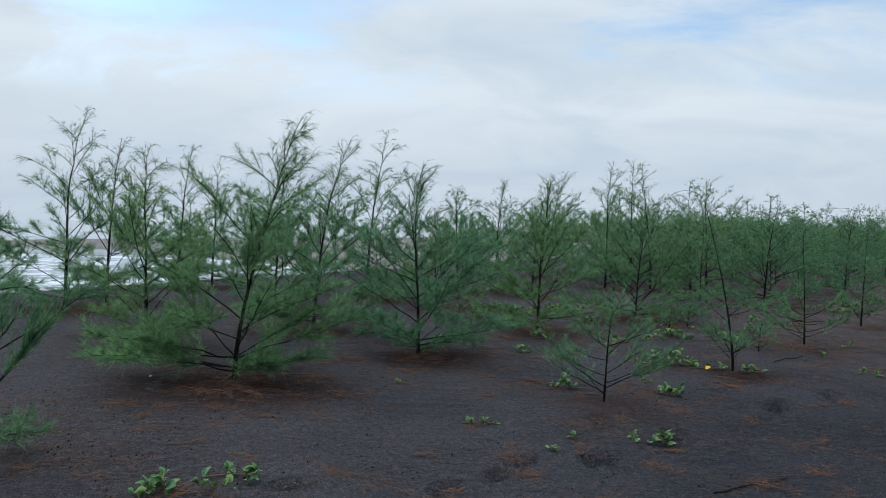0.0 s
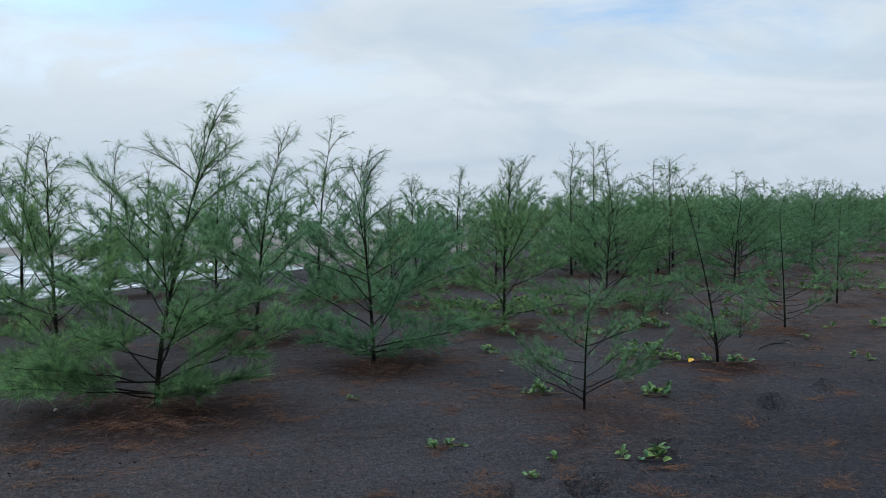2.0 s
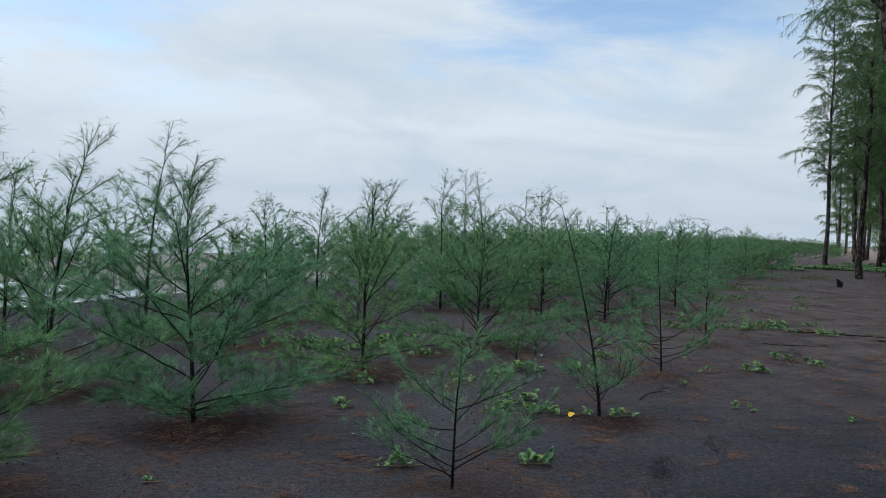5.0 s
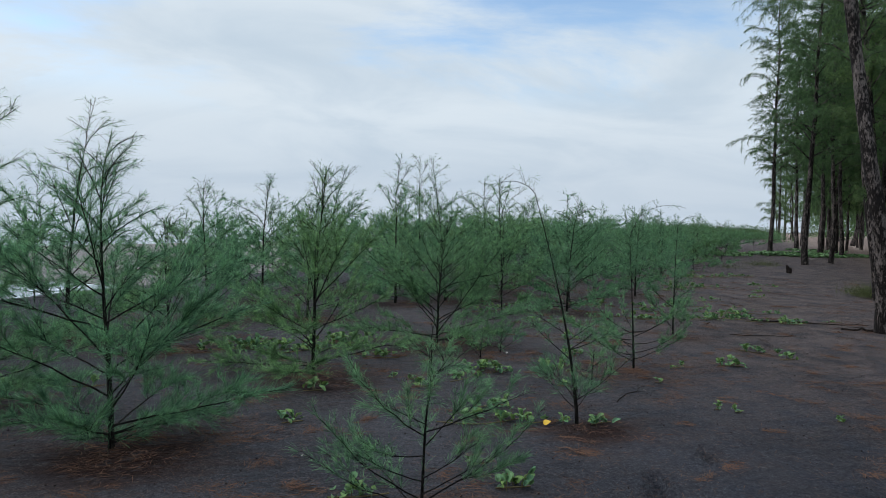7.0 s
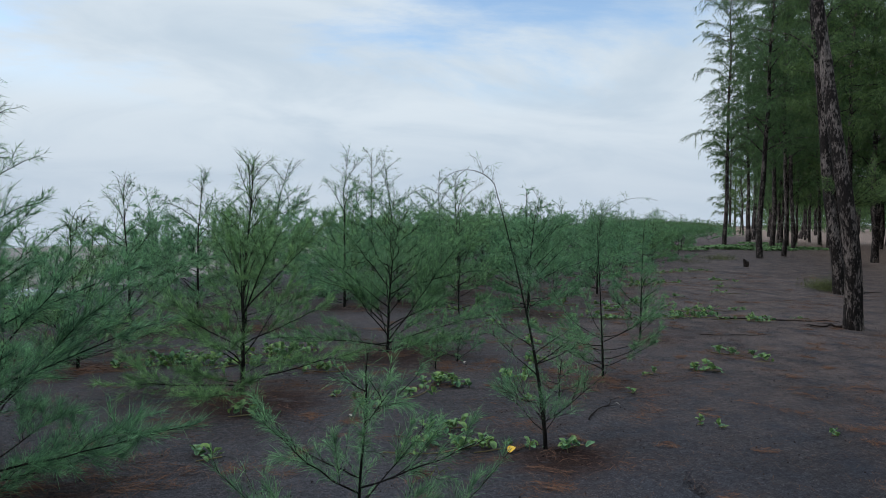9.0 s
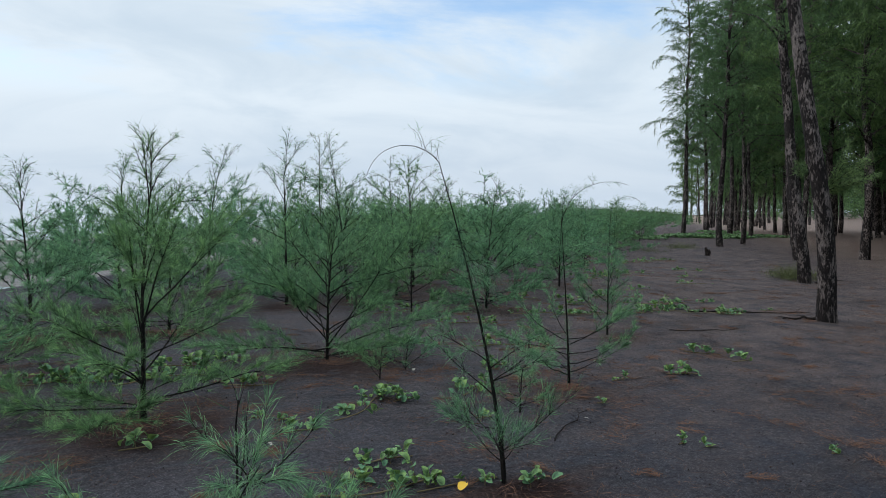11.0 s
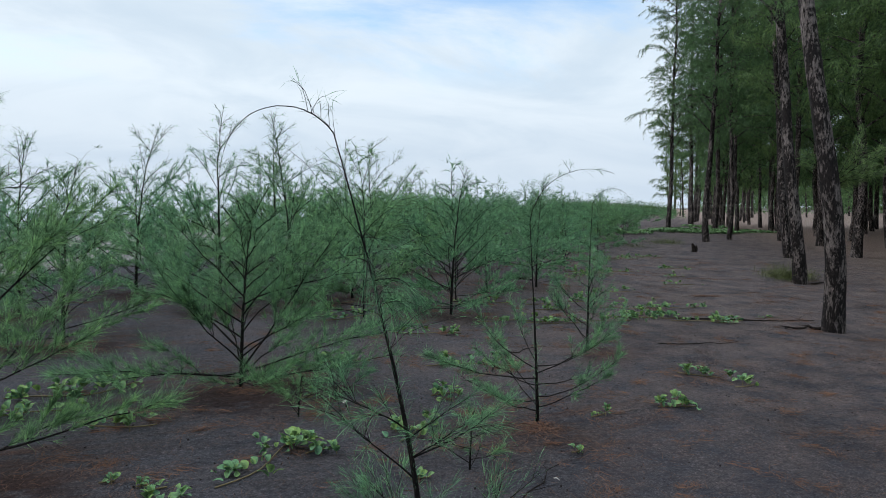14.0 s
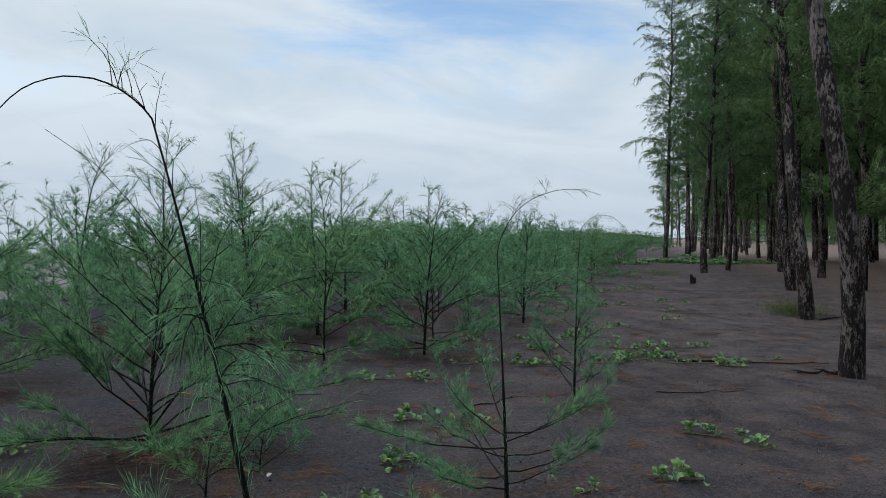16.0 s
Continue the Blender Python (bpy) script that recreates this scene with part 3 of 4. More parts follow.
def young_tree(x, y, height, lean, spread, limbs, seed, habit, detail=1.0, whole=True, skirt=0, full=1.0, name="young_casuarina_tree", label="", group="planted young casuarinas"):
    """A slim sapling: a leader, spreading limbs that fork, sprays of twigs and long thin needles."""
    rng = np.random.default_rng(seed)
    far, brush = detail < 0.5, habit == "brush"
    hang = habit in ("weeping", "droop")
    k = 16
    t = np.linspace(0, 1, k)
    wob = np.cumsum(rng.normal(0, 0.012, (k, 2)), 0) * height * (0.06 if habit in BOWS else 0.34)
    wob += np.outer(np.maximum(t - 0.6, 0) ** 1.6, (0.30, -0.14)) * height * rng.uniform(0.2, 1.1) * brush
    lead = np.stack([lean[0] * t ** 1.5 + wob[:, 0] * t, lean[1] * t ** 1.5 + wob[:, 1] * t, height * t], 1)
    r0 = (0.0055 + 0.0082 * height) * (0.45 if far else 0.62 if not brush else 0.88)
    rad = r0 * (1 - t) ** 1.3 + 0.0020
    tree = thing(name, (x, y, gz(x, y) - 0.01), label, "tree", group)
    top, spray = 1.0, None
    if habit in BOWS:                                       # the leader bends over at the top
        way, first, last, reach = BOWS[habit]
        bow = arc(lead[-1], math.atan2(way[1], way[0]), radians(first), radians(last), reach, 16, rng, 0.025)
        lead = np.concatenate([lead, bow[1:]])
        rad = np.concatenate([r0 * 1.1 * (1 - t) ** 1.5 + 0.0023, np.linspace(0.0023, 0.0011, 15)])
        spray = bow if habit != "weeping" else None
        top = {"weeping": 0.42, "droop": 0.47, "leader": 0.50}[habit]
    wood, crown, joined = Shape(), Shape(), Shape()
    tube(wood, lead, rad, 7 if not far else 4, lump=0.12, rng=rng)
    part("trunk", wood, BARK_YOUNG, tree, "slim dark stem", True)
    jobs = []                                               # lines that carry needles: line, from, length, height, density

    def twigs(line, start, length, h, step):
        """Side twigs along a limb, each with its needles."""
        s = start
        while s < 0.97:
            p, d = along(line, [s])
            a2 = math.atan2(d[0][1], d[0][0]) + rng.choice((-1, 1)) * radians(rng.uniform(20, 65))
            ln = (0.08 + 0.22 * (1 - s)) * rng.uniform(0.45, 1.35) * (0.45 + 0.55 * length)
            low = hang and h > 0.62
            el = math.asin(np.clip(d[0][2], -1, 1)) + radians(rng.uniform(-45, 20) if low else rng.uniform(-20, 40))
            tw = arc(p[0], a2, el, el + radians(rng.uniform(-85, -20) if low else rng.uniform(-30, 20) - 30 * h), ln, 5, rng, 0.12)
            if not far:
                tube(crown, tw, np.linspace(0.0016, 0.0006, 5), 3, 1, cap=False)
            jobs.append((tw, 0.0, ln, h, 1.0))
            s += step * rng.uniform(0.4, 1.7) / length

    n_limbs = limbs if not brush else int(limbs * 0.74)
    az = rng.uniform(0, 6.28)
    for q in range(n_limbs + skirt):
        f = (q % n_limbs + rng.random()) / n_limbs
        az += 2.4 + rng.normal(0, 0.65)
        h = 0.035 + 0.90 * f ** (1.2 if detail >= 1 else 1.45)
        if habit == "leader":
            h = 0.05 + 0.27 * f
        elif habit == "weeping":
            h = (0.05 + 0.45 * rng.random()) if q % 5 < 3 else 0.76 + 0.20 * rng.random()
        elif habit == "sparse":
            h = 0.06 + 0.80 * f ** 1.4
        prof = float(np.interp(h, (0, 0.10, 0.25, 0.45, 0.70, 0.90, 1), (0.80, 1.05, 1.0, 0.78, 0.46, 0.27, 0.15)))
        length = spread * prof * rng.uniform(0.55, 1.22)
        if q >= n_limbs:                                # low boughs round the foot
            h, length = 0.02 + 0.08 * rng.random(), spread * (rng.uniform(0.45, 1.15) if q % 3 else rng.uniform(0.15, 0.35))
            az = rng.choice((0.0, math.pi)) + rng.normal(0, 0.42)
        o, _ = along(lead, [min(h * top, 0.97)])
        if hang:
            up = h < 0.62
            e0, e1 = radians(rng.uniform(18, 50)), radians(rng.uniform(15, 55) if up else rng.uniform(-85, -30))
            length *= 0.80 if up else 0.95
        elif habit == "sparse":
            e0, e1 = radians(rng.uniform(10, 34)), radians(rng.uniform(34, 62))
        elif habit == "leader":
            e0, e1 = radians(rng.uniform(8, 26)), radians(rng.uniform(24, 50))
        elif h < 0.09:
            e0, e1 = radians(rng.uniform(4, 18)), radians(rng.uniform(2, 26))
        else:
            e0 = radians(28 + 32 * h + rng.normal(0, 8))
            e1 = e0 + radians(rng.uniform(-28, 16) - (45 * rng.random() if h > 0.55 else 0))
        line = arc(o[0], az, e0, e1, length, 9, rng, 0.07)
        lr = (0.0011 + 0.0046 * (1 - np.linspace(0, 1, 9)) ** 0.8) * (0.45 + 0.50 * length) * (1.2 if brush else 0.95)
        if whole:
            w = Shape()
            tube(w, line, lr, 5, lump=0.1, rng=rng)
            part("limb", w, BARK_YOUNG, tree, "", True)
        else:
            tube(joined, line[::2], lr[::2] * (1 if not far else 1.2), 3)
        start = 0.42 if h < 0.40 else 0.18 if h < 0.6 else 0.06
        if q >= n_limbs:
            start = 0.24 if length > 0.4 * spread else 0.0
        jobs.append((line, start, length * (1 - start), h, 1.0))
        step = (0.052 if not far else 0.13) * (1.5 if habit in ("leader", "sparse") else 1.0)
        twigs(line, start, length, h, step)
        if length > 0.32 and habit != "leader":         # forks
            for g in range(rng.integers(1, 4) if habit != "sparse" else 1):
                s = rng.uniform(0.25, 0.75)
                p, d = along(line, [s])
                el = math.asin(np.clip(d[0][2], -1, 1))
                ln = length * (1 - 0.55 * s) * rng.uniform(0.40, 0.75)
                side = arc(p[0], math.atan2(d[0][1], d[0][0]) + rng.choice((-1, 1)) * radians(rng.uniform(22, 58)), el + radians(rng.uniform(-8, 24)),
                           el + radians(rng.uniform(-24, 24) - (50 if hang and h > 0.62 else 0)), ln, 7, rng, 0.08)
                if not far:
                    tube(crown, side, np.linspace(0.0024, 0.0008, 7), 3, 1, cap=False)
                jobs.append((side, 0.1, ln, h, 1.0))
                twigs(side, 0.12, ln, h, step)
    # shoots on the upper stem
    shoots = {"leader": 18, "weeping": 26, "droop": 24, "sparse": 4}.get(habit, 5 if far else 14)
    for q in range(shoots):
        s0 = rng.uniform(0.25, 0.62) if hang else rng.uniform(0.30, 0.80) if habit == "leader" else rng.uniform(0.80, 0.99)
        p, d = along(lead, [s0])
        ln = rng.uniform(0.08, 0.26) * (1 if brush else 2.0 if s0 < 0.40 and q % 3 == 0 else rng.choice((0.5, 0.9)))
        tw = arc(p[0], rng.uniform(0, 6.28), radians(rng.uniform(35, 75)), radians(rng.uniform(-35, 45)), ln, 5, rng, 0.08)
        if not far:
            tube(crown, tw, np.linspace(0.0014, 0.0006, 5), 3, 1, cap=False)
        jobs.append((tw, 0.2, ln, 0.5 if not brush else 0.9, 0.30 if not brush else 1.5))
    if spray is not None:
        jobs.append((spray, 0.1, 0.5, 0.9, 1.8 if habit == "droop" else 0.25))
    # needles, in tufts with gaps between
    def share(job):
        _, _, ln, h, dn = job
        if not brush:
            return ln * dn
        return ln * dn * float(np.interp(h, (0, 0.08, 0.35, 0.55, 0.75, 1), (1.35, 1.3, 1.05, 0.60, 0.30, 0.17)))
    total = sum(share(j) for j in jobs)
    if brush:
        want = (25000 if detail >= 1 else 9800 if not far else 3600) * (0.35 + 0.35 * height * spread) * full
        wid = 0.00120 if detail >= 1 else 0.0023 if not far else 0.0060
    else:
        want, wid = (500 if habit == "sparse" else 620 if habit == "leader" else 190) * total, 0.00085
    for line, a_, ln, h, dn in jobs:
        n = int(want * share((line, a_, ln, h, dn)) / total * rng.lognormal(-0.15, 0.55) + rng.random())
        if n < 1:
            continue
        knot = rng.random(max(2, n // 15)) ** 0.8
        s = np.clip(knot[rng.integers(0, len(knot), n)] + rng.normal(0, 0.03, n), 0, 1)
        s = a_ + (1 - a_) * np.where(rng.random(n) < 0.3, rng.random(n), s)
        p, d = along(line, s)
        nn = rng.normal(0, 0.34, (n, 3))
        if hang and h > 0.62:
            way, dr = unit(d * 0.70 + np.array((0, 0, 0.10)) + nn), np.array((0, 0, -0.62))
        else:
            way, dr = unit(d * 0.78 + np.array((0, 0, 0.26 - 0.24 * h)) + nn), np.array((0, 0, -0.02 - 0.42 * h)) + rng.normal(0, 0.10, (n, 3))
        length_n = rng.uniform(0.055, 0.150, n) * (1.35 if far else 1.0) * (1 - 0.30 * h if brush else 0.82 if hang else 0.62)
        needles(crown, p, way, length_n, wid, rng, dr, 0, brush)
    # tufts along the leader
    n = int(height * (want / 90 if brush else 300))
    s = 0.10 + 0.90 * rng.random(n)
    s = s[(rng.random(n) < (0.15 + 0.6 * np.sin(s * 17 + seed) ** 2))] * (0.40 if hang else 0.20 if habit == "leader" else 1)
    p, d = along(lead, s)
    n = len(s)
    needles(crown, p, unit(d * 0.7 + rng.normal(0, 0.5, (n, 3))), rng.uniform(0.04, 0.11, n), wid, rng, np.zeros(3), 0, brush)
    if not whole and joined.count:
        part("branchwork", joined, BARK_YOUNG, tree, "", True)
    part("crown", crown, [NEEDLE, BARK_YOUNG], tree, "fine blue-green needles")
    return tree


LABELS = {
    "A": "broad young casuarina with sweeping low limbs over needle litter",
    "B": "bushy young casuarina with limbs spreading low over sand",
    "C": "short sparse casuarina sapling with long curved open limbs",
    "D": "tall casuarina sapling whose bare tip bends over in an arch",
    "E": "small casuarina sapling with a bare leader above low limbs",
    "F": "slim drooping casuarina sapling with arching tip at the open sand",
}
for key, x, y, h, lean, spread, limbs, seed, habit in YOUNG:
    near = key in "A B C D E F G H N W Q".split()
    spread *= 1.0 if near else 1.12
    young_tree(x, y, h, lean, spread, limbs, seed, habit, 1.0 if near else 0.62, near, {"A": 10, "B": 8, "N": 6, "Q": 6, "H": 5, "G": 3, "W": 3, "U": 4, "V": 4}.get(key, 3 if habit == "brush" else 0),
               {"A": 1.9, "B": 1.5, "N": 1.5, "Q": 1.5, "H": 1.6, "G": 1.25}.get(key, 1.1),
               label=LABELS.get(key, "young blue-green casuarina sapling standing in dark sand"))


for x, y, h, seed in ((3.05, 9.18, 0.30, 71), (3.38, 9.42, 0.26, 72), (3.72, 8.02, 0.34, 73)):
    young_tree(x, y, h, (0.03, 0.0), 0.30, 8, seed, "sparse", label="tiny casuarina seedling among sand and fallen needles", group="casuarina seedlings")


def far_saplings():
    """The plantation further along the dune, copied from a few low models."""
    models = []
    for q in range(7):
        h = (1.5, 1.7, 1.9, 2.1, 2.3, 1.6, 2.0)[q]
        models.append(young_tree(0, 0, h, (0.1 * math.sin(q), 0.06), 1.18, 30, 200 + q, "brush", 0.24, False,
                                 label="young casuarina sapling in the dune plantation", group="dune plantation"))
    rng = random.Random(5)
    placed = [(p[1], p[2]) for p in YOUNG]
    n = 0
    used = set()
    tries = 0
    while n < 215 and tries < 12000:
        tries += 1
        if n < 125:
            u = rng.uniform(11.5, 40)
            s = rng.uniform(max(1.4, 3.6 - 0.09 * (u - 12)), 12.5)
        elif n < 198:
            u = 26 + 120 * rng.random() ** 1.5
            s = rng.uniform(1.4 - 5 * min(1, max(0, (u - 45) / 30)), 12)
        else:
            u, s = rng.uniform(-9, 11), rng.uniform(9.5, 13)
        x, y = 0.656 * u - 0.755 * s, 0.755 * u + 0.656 * s
        gap = 1.15 if u < 45 else 1.0
        if any((x - a) ** 2 + (y - b) ** 2 < gap * gap for a, b in placed):
            continue
        placed.append((x, y))
        q = rng.randrange(7)
        sc = rng.uniform(0.72, 1.02) * (0.9 if s < 3.6 else 1)
        m = pose(x, y, gz(x, y) - 0.01, 0, 0, rng.uniform(0, 360)) @ Matrix.Scale(sc, 4)
        if q not in used:
            used.add(q)
            models[q].matrix_basis = m
        else:
            copy_thing(models[q], pose(x, y, gz(x, y) - 0.01, 0, 0, rng.uniform(0, 360)) @ Matrix.Scale(sc / models[q].scale[0], 4))
        n += 1


far_saplings()


# ---------------------------------------------------------------- old casuarina
def old_tree(x, y, r, height, lean, bow, seed, limbs=42, reach=1.0, rate=40, wid=0.010, leaf=(0.13, 0.30), rings=18, sides=9, first=4.2,
             group="old casuarina stand", label="tall old casuarina with rough dark flaking trunk"):
    """A tall bare stem with a rough bark, and drooping sprays of needles from its limbs above."""
    rng = np.random.default_rng(500 + seed)
    tree = thing("casuarina_tree", (x, y, gz(x, y) - 0.03), label, "tree", group)
    t = np.linspace(0, 1, rings)
    side = np.array((lean[1], -lean[0])) / (math.hypot(*lean) + 1e-6)
    px = lean[0] * t + bow * np.sin(t * 9) * side[0] * (1 - t) + 0.05 * np.sin(t * 21 + seed)
    py = lean[1] * t + bow * np.sin(t * 9) * side[1] * (1 - t) + 0.05 * np.cos(t * 17 + seed)
    px, py = px - px[0], py - py[0]
    stem = np.stack([px, py, height * t], 1)
    rad = r * (1.0 - 0.86 * t ** 0.9) * (1 + 0.16 * np.exp(-t * height / 0.25))
    wood = Shape()
    tube(wood, stem, rad, sides, lump=0.12, rng=rng)
    part("trunk", wood, BARK, tree, "dark bark with pale grey flakes", True)
    crown, br = Shape(), Shape()
    az = rng.uniform(0, 6.28)
    for q in range(limbs):
        h = first / height + (1 - first / height) * ((q + rng.random()) / limbs) ** 0.9
        az += 2.4 + rng.normal(0, 0.4)
        o, _ = along(stem, [min(h, 0.99)])
        length = (2.5 * (1 - h) ** 0.5 + 0.5) * rng.uniform(0.25, 1.30) * reach
        line = arc(o[0], az, radians(rng.uniform(20, 62)), radians(rng.uniform(-45, 25)), length, 8, rng, 0.12)
        tube(br, line[[0, 3, 7]], np.array((0.030, 0.018, 0.005)) * (0.5 + 0.25 * length), 3, cap=False)
        nt = int(length * 9) + 1
        for g in range(nt):
            s = 0.15 + 0.85 * (g + rng.random()) / nt
            p, d = along(line, [s])
            a2 = math.atan2(d[0][1], d[0][0]) + rng.choice((-1, 1)) * radians(rng.uniform(15, 75))
            ln = rng.uniform(0.30, 0.85)
            el = math.asin(np.clip(d[0][2], -1, 1)) + radians(rng.uniform(-15, 30))
            tw = arc(p[0], a2, el, el - radians(rng.uniform(20, 75)), ln, 5, rng, 0.1)
            m = int(ln * rate)
            pp, dd = along(tw, rng.random(m))
            needles(crown, pp, unit(dd * 0.6 + rng.normal(0, 0.5, (m, 3))), rng.uniform(*leaf, m), wid, rng, np.array((0, 0, -0.5)), 0, True)
    part("branchwork", br, BARK, tree, "", True)
    part("crown", crown, [NEEDLE_OLD], tree, "drooping green needle foliage")
    return tree


for x, y, r, h, lean, bow, seed in OLD:
    d = math.hypot(x - 3, y - 5)
    if d < 16:
        old_tree(x, y, r, h, lean, bow, seed, 44, 1.0, 90, 0.0036, (0.09, 0.20), 46, 18, 4.8)
    elif d < 48:
        old_tree(x, y, r * 0.82, h, lean, bow, seed, 84, 0.86, 60, 0.0085, (0.09, 0.22), 24, 10, 4.2)
    else:
        old_tree(x, y, r * 0.8, h, lean, bow, seed, 44, 0.75, 13, 0.018, (0.25, 0.5), 16, 7, 4.0)


def old_stand():
    """The closed stand behind the edge, with unseen trees added on the right for shade."""
    kinds = []
    for far in (False, True):
        for q in range(4):
            args = (0, 0, 0.105 + 0.018 * q, 13 + 0.6 * q, (0.5 * math.cos(q * 2), 0.5 * math.sin(q * 2)), 0.08, 60 + q + 10 * far)
            kinds.append(old_tree(*args, 46, 1.05, 12, 0.027, (0.30, 0.6), 12, 6, 2.4) if far else old_tree(*args, 60, 1.1, 50, 0.013, (0.11, 0.26), 16, 8, 3.6))
    rng = random.Random(9)
    placed = [(p[0], p[1]) for p in OLD]
    used, n, tries = set(), 0, 0
    while n < 205 and tries < 8000:
        tries += 1
        u, s = (rng.uniform(16, 62) if n % 3 else rng.uniform(-14, 130)), -4.6 - 42 * rng.random() ** 1.7
        if n < 75 and tries < 1500:                                           # closed near the edge
            u, s = rng.uniform(15, 52), rng.uniform(-22, -4.6)
        # below u 24 keep only trees out of view, which block skylight
        if u < 24 and s > min(-3.6, -2.6 - 0.326 * (u - 5.75)):
            continue
        x, y = 0.656 * u - 0.755 * s, 0.755 * u + 0.656 * s
        if any((x - a) ** 2 + (y - b) ** 2 < 7.0 for a, b in placed):
            continue
        placed.append((x, y))
        d = math.hypot(x - 2, y - 5)
        g = 0 if d < 38 and y > 8 and x / max(y, 1) < 1.6 else 4
        q = next((k for k in range(g, g + 4) if k not in used), g + rng.randrange(4))
        m = pose(x, y, gz(x, y) - 0.03, 0, 0, rng.uniform(0, 360))
        if q not in used:
            used.add(q)
            kinds[q].matrix_basis = m
        else:
            copy_thing(kinds[q], m)
        n += 1


old_stand()


def far_woods():
    """The depth of the old stand, and the plantation that runs on to the horizon."""
    rng = np.random.default_rng(21)
    sh = Shape()

    def mass(n, u0, u1, s0, s1, low, high, size):
        u, s = rng.uniform(u0, u1, n), rng.uniform(s0, s1, n)
        x, y = 0.656 * u - 0.755 * s, 0.755 * u + 0.656 * s
        lump = 0.75 + 0.25 * np.sin(u * 0.9 + 3 * np.sin(s * 0.7)) * np.sin(s * 1.3 + u * 0.23)
        p = np.stack([x, y, ground_z(x, y) + low + (high * lump - low) * rng.random(n) ** 0.8], 1)
        d = unit(rng.normal(0, 1, (n, 3)) + np.array((0, 0, 0.4)))
        L = size * rng.uniform(0.6, 1.4, n)
        needles(sh, p, d, L, size * 0.10, rng, np.array((0, 0, -0.2)), 0, True)
    mass(30000, -40, 190, -75, -46, 0.2, 14, 1.2)
    mass(24000, -40, 190, -48, -27, 1.6, 13, 1.0)
    mass(16000, 138, 200, -54, -14, 0.3, 12, 1.1)
    mass(30000, 85, 330, -5, 13, 0.0, 2.1, 0.42)
    tagged(new("far_woods", sh.mesh("far_woods", [NEEDLE_OLD])), "distant casuarina woods and saplings along the shore", "woods", kind="stuff")


far_woods()


# ---------------------------------------------------------------- creepers and seedlings
def leaf_mesh(name, length, width, fold, mat):
    """A round two-lobed leaf, folded along its midrib, pointing along +x."""
    n = 6
    v, f = [], []
    for i in range(n + 1):
        q = i / n
        w = width * math.sin(math.pi * (0.08 + 0.88 * q)) ** 0.6 * (1 if q < 0.95 else 0.75)
        tip = 0.12 * length if q > 0.9 else 0
        rise = 0.20 * length * math.sin(q * 2.6)
        v += [(length * q + tip, -0.5 * w, 0.5 * fold * w + rise), (length * q, 0, rise), (length * q + tip, 0.5 * w, 0.5 * fold * w + rise)]
    for i in range(n):
        for k in (0, 1):
            f.append((3 * i + k, 3 * i + 3 + k, 3 * i + 4 + k, 3 * i + 1 + k))
    return Shape().add(v, f).mesh(name, [mat], True)


LEAVES = [leaf_mesh("leaf", 0.060, 0.050, 0.40, LEAF), leaf_mesh("leaf", 0.048, 0.043, 0.75, LEAF), leaf_mesh("leaf", 0.068, 0.058, 0.25, LEAF)]


def creeper(x, y, count, long, wide, turn, seed, size=1.0, label="bright green beach creeper with round leaves on sand"):
    """A runner with round leaves that stand up from it on short stalks."""
    rng = random.Random(seed)
    z = gz(x, y)
    th = thing("beach_creeper", (x, y, z), label, "creeper", "beach creepers")
    c, s_ = math.cos(radians(turn)), math.sin(radians(turn))

    def place(a, b):
        px, py = a * c - b * s_, a * s_ + b * c
        return px, py, gz(x + px, y + py) - z
    runs = max(1, int(wide / 0.14))
    for r in range(runs):
        b0 = (r - (runs - 1) / 2) * 0.13
        pts = []
        for i in range(9):
            a = -long + 2 * long * i / 8
            px, py, pz = place(a, b0 + 0.35 * wide * math.sin(a * 7 + seed + r * 2))
            pts.append((px, py, pz + 0.008))
        sh = Shape()
        tube(sh, pts, [0.0045] * 9, 5)
        part("runner", sh, STEM, th, "brown creeping stem", True)
    heads = []                                               # short upright shoots, each with its leaves
    for i in range(max(1, count // 5)):
        px, py, pz = place(rng.uniform(-0.9, 0.9) * long, rng.gauss(0, 0.4) * wide)
        h = rng.uniform(0.03, 0.10) * size
        lx, ly = rng.gauss(0, 0.02), rng.gauss(0, 0.02)
        heads.append((px, py, pz, h, lx, ly))
        if count < 30:
            sh = Shape()
            tube(sh, [(px, py, pz - 0.01), (px + lx * 0.4, py + ly * 0.4, pz + h * 0.6), (px + lx, py + ly, pz + h)], [0.0032, 0.0026, 0.0018], 5)
            part("stalk", sh, STEM, th, "", True)
    for i in range(int(count * 1.9)):
        k = size * rng.uniform(0.5, 1.0)
        turn_l = rng.uniform(0, 360)
        if i % 4:
            px, py, pz, h, lx, ly = heads[rng.randrange(len(heads))]
            q = rng.uniform(0.35, 1.0)
            px, py, h = px + lx * q + 0.012 * math.cos(radians(turn_l)), py + ly * q + 0.012 * math.sin(radians(turn_l)), h * q
        else:
            px, py, pz = place(rng.uniform(-1, 1) * long, rng.gauss(0, 0.45) * wide)
            h = rng.uniform(0.010, 0.03) * size
        ob = new("leaf", LEAVES[rng.randrange(3)])
        ob.parent = th
        ob.matrix_basis = pose(px, py, pz + h, rng.gauss(0, 20), rng.gauss(-24, 20), turn_l) @ Matrix.Scale(k, 4)
    return th


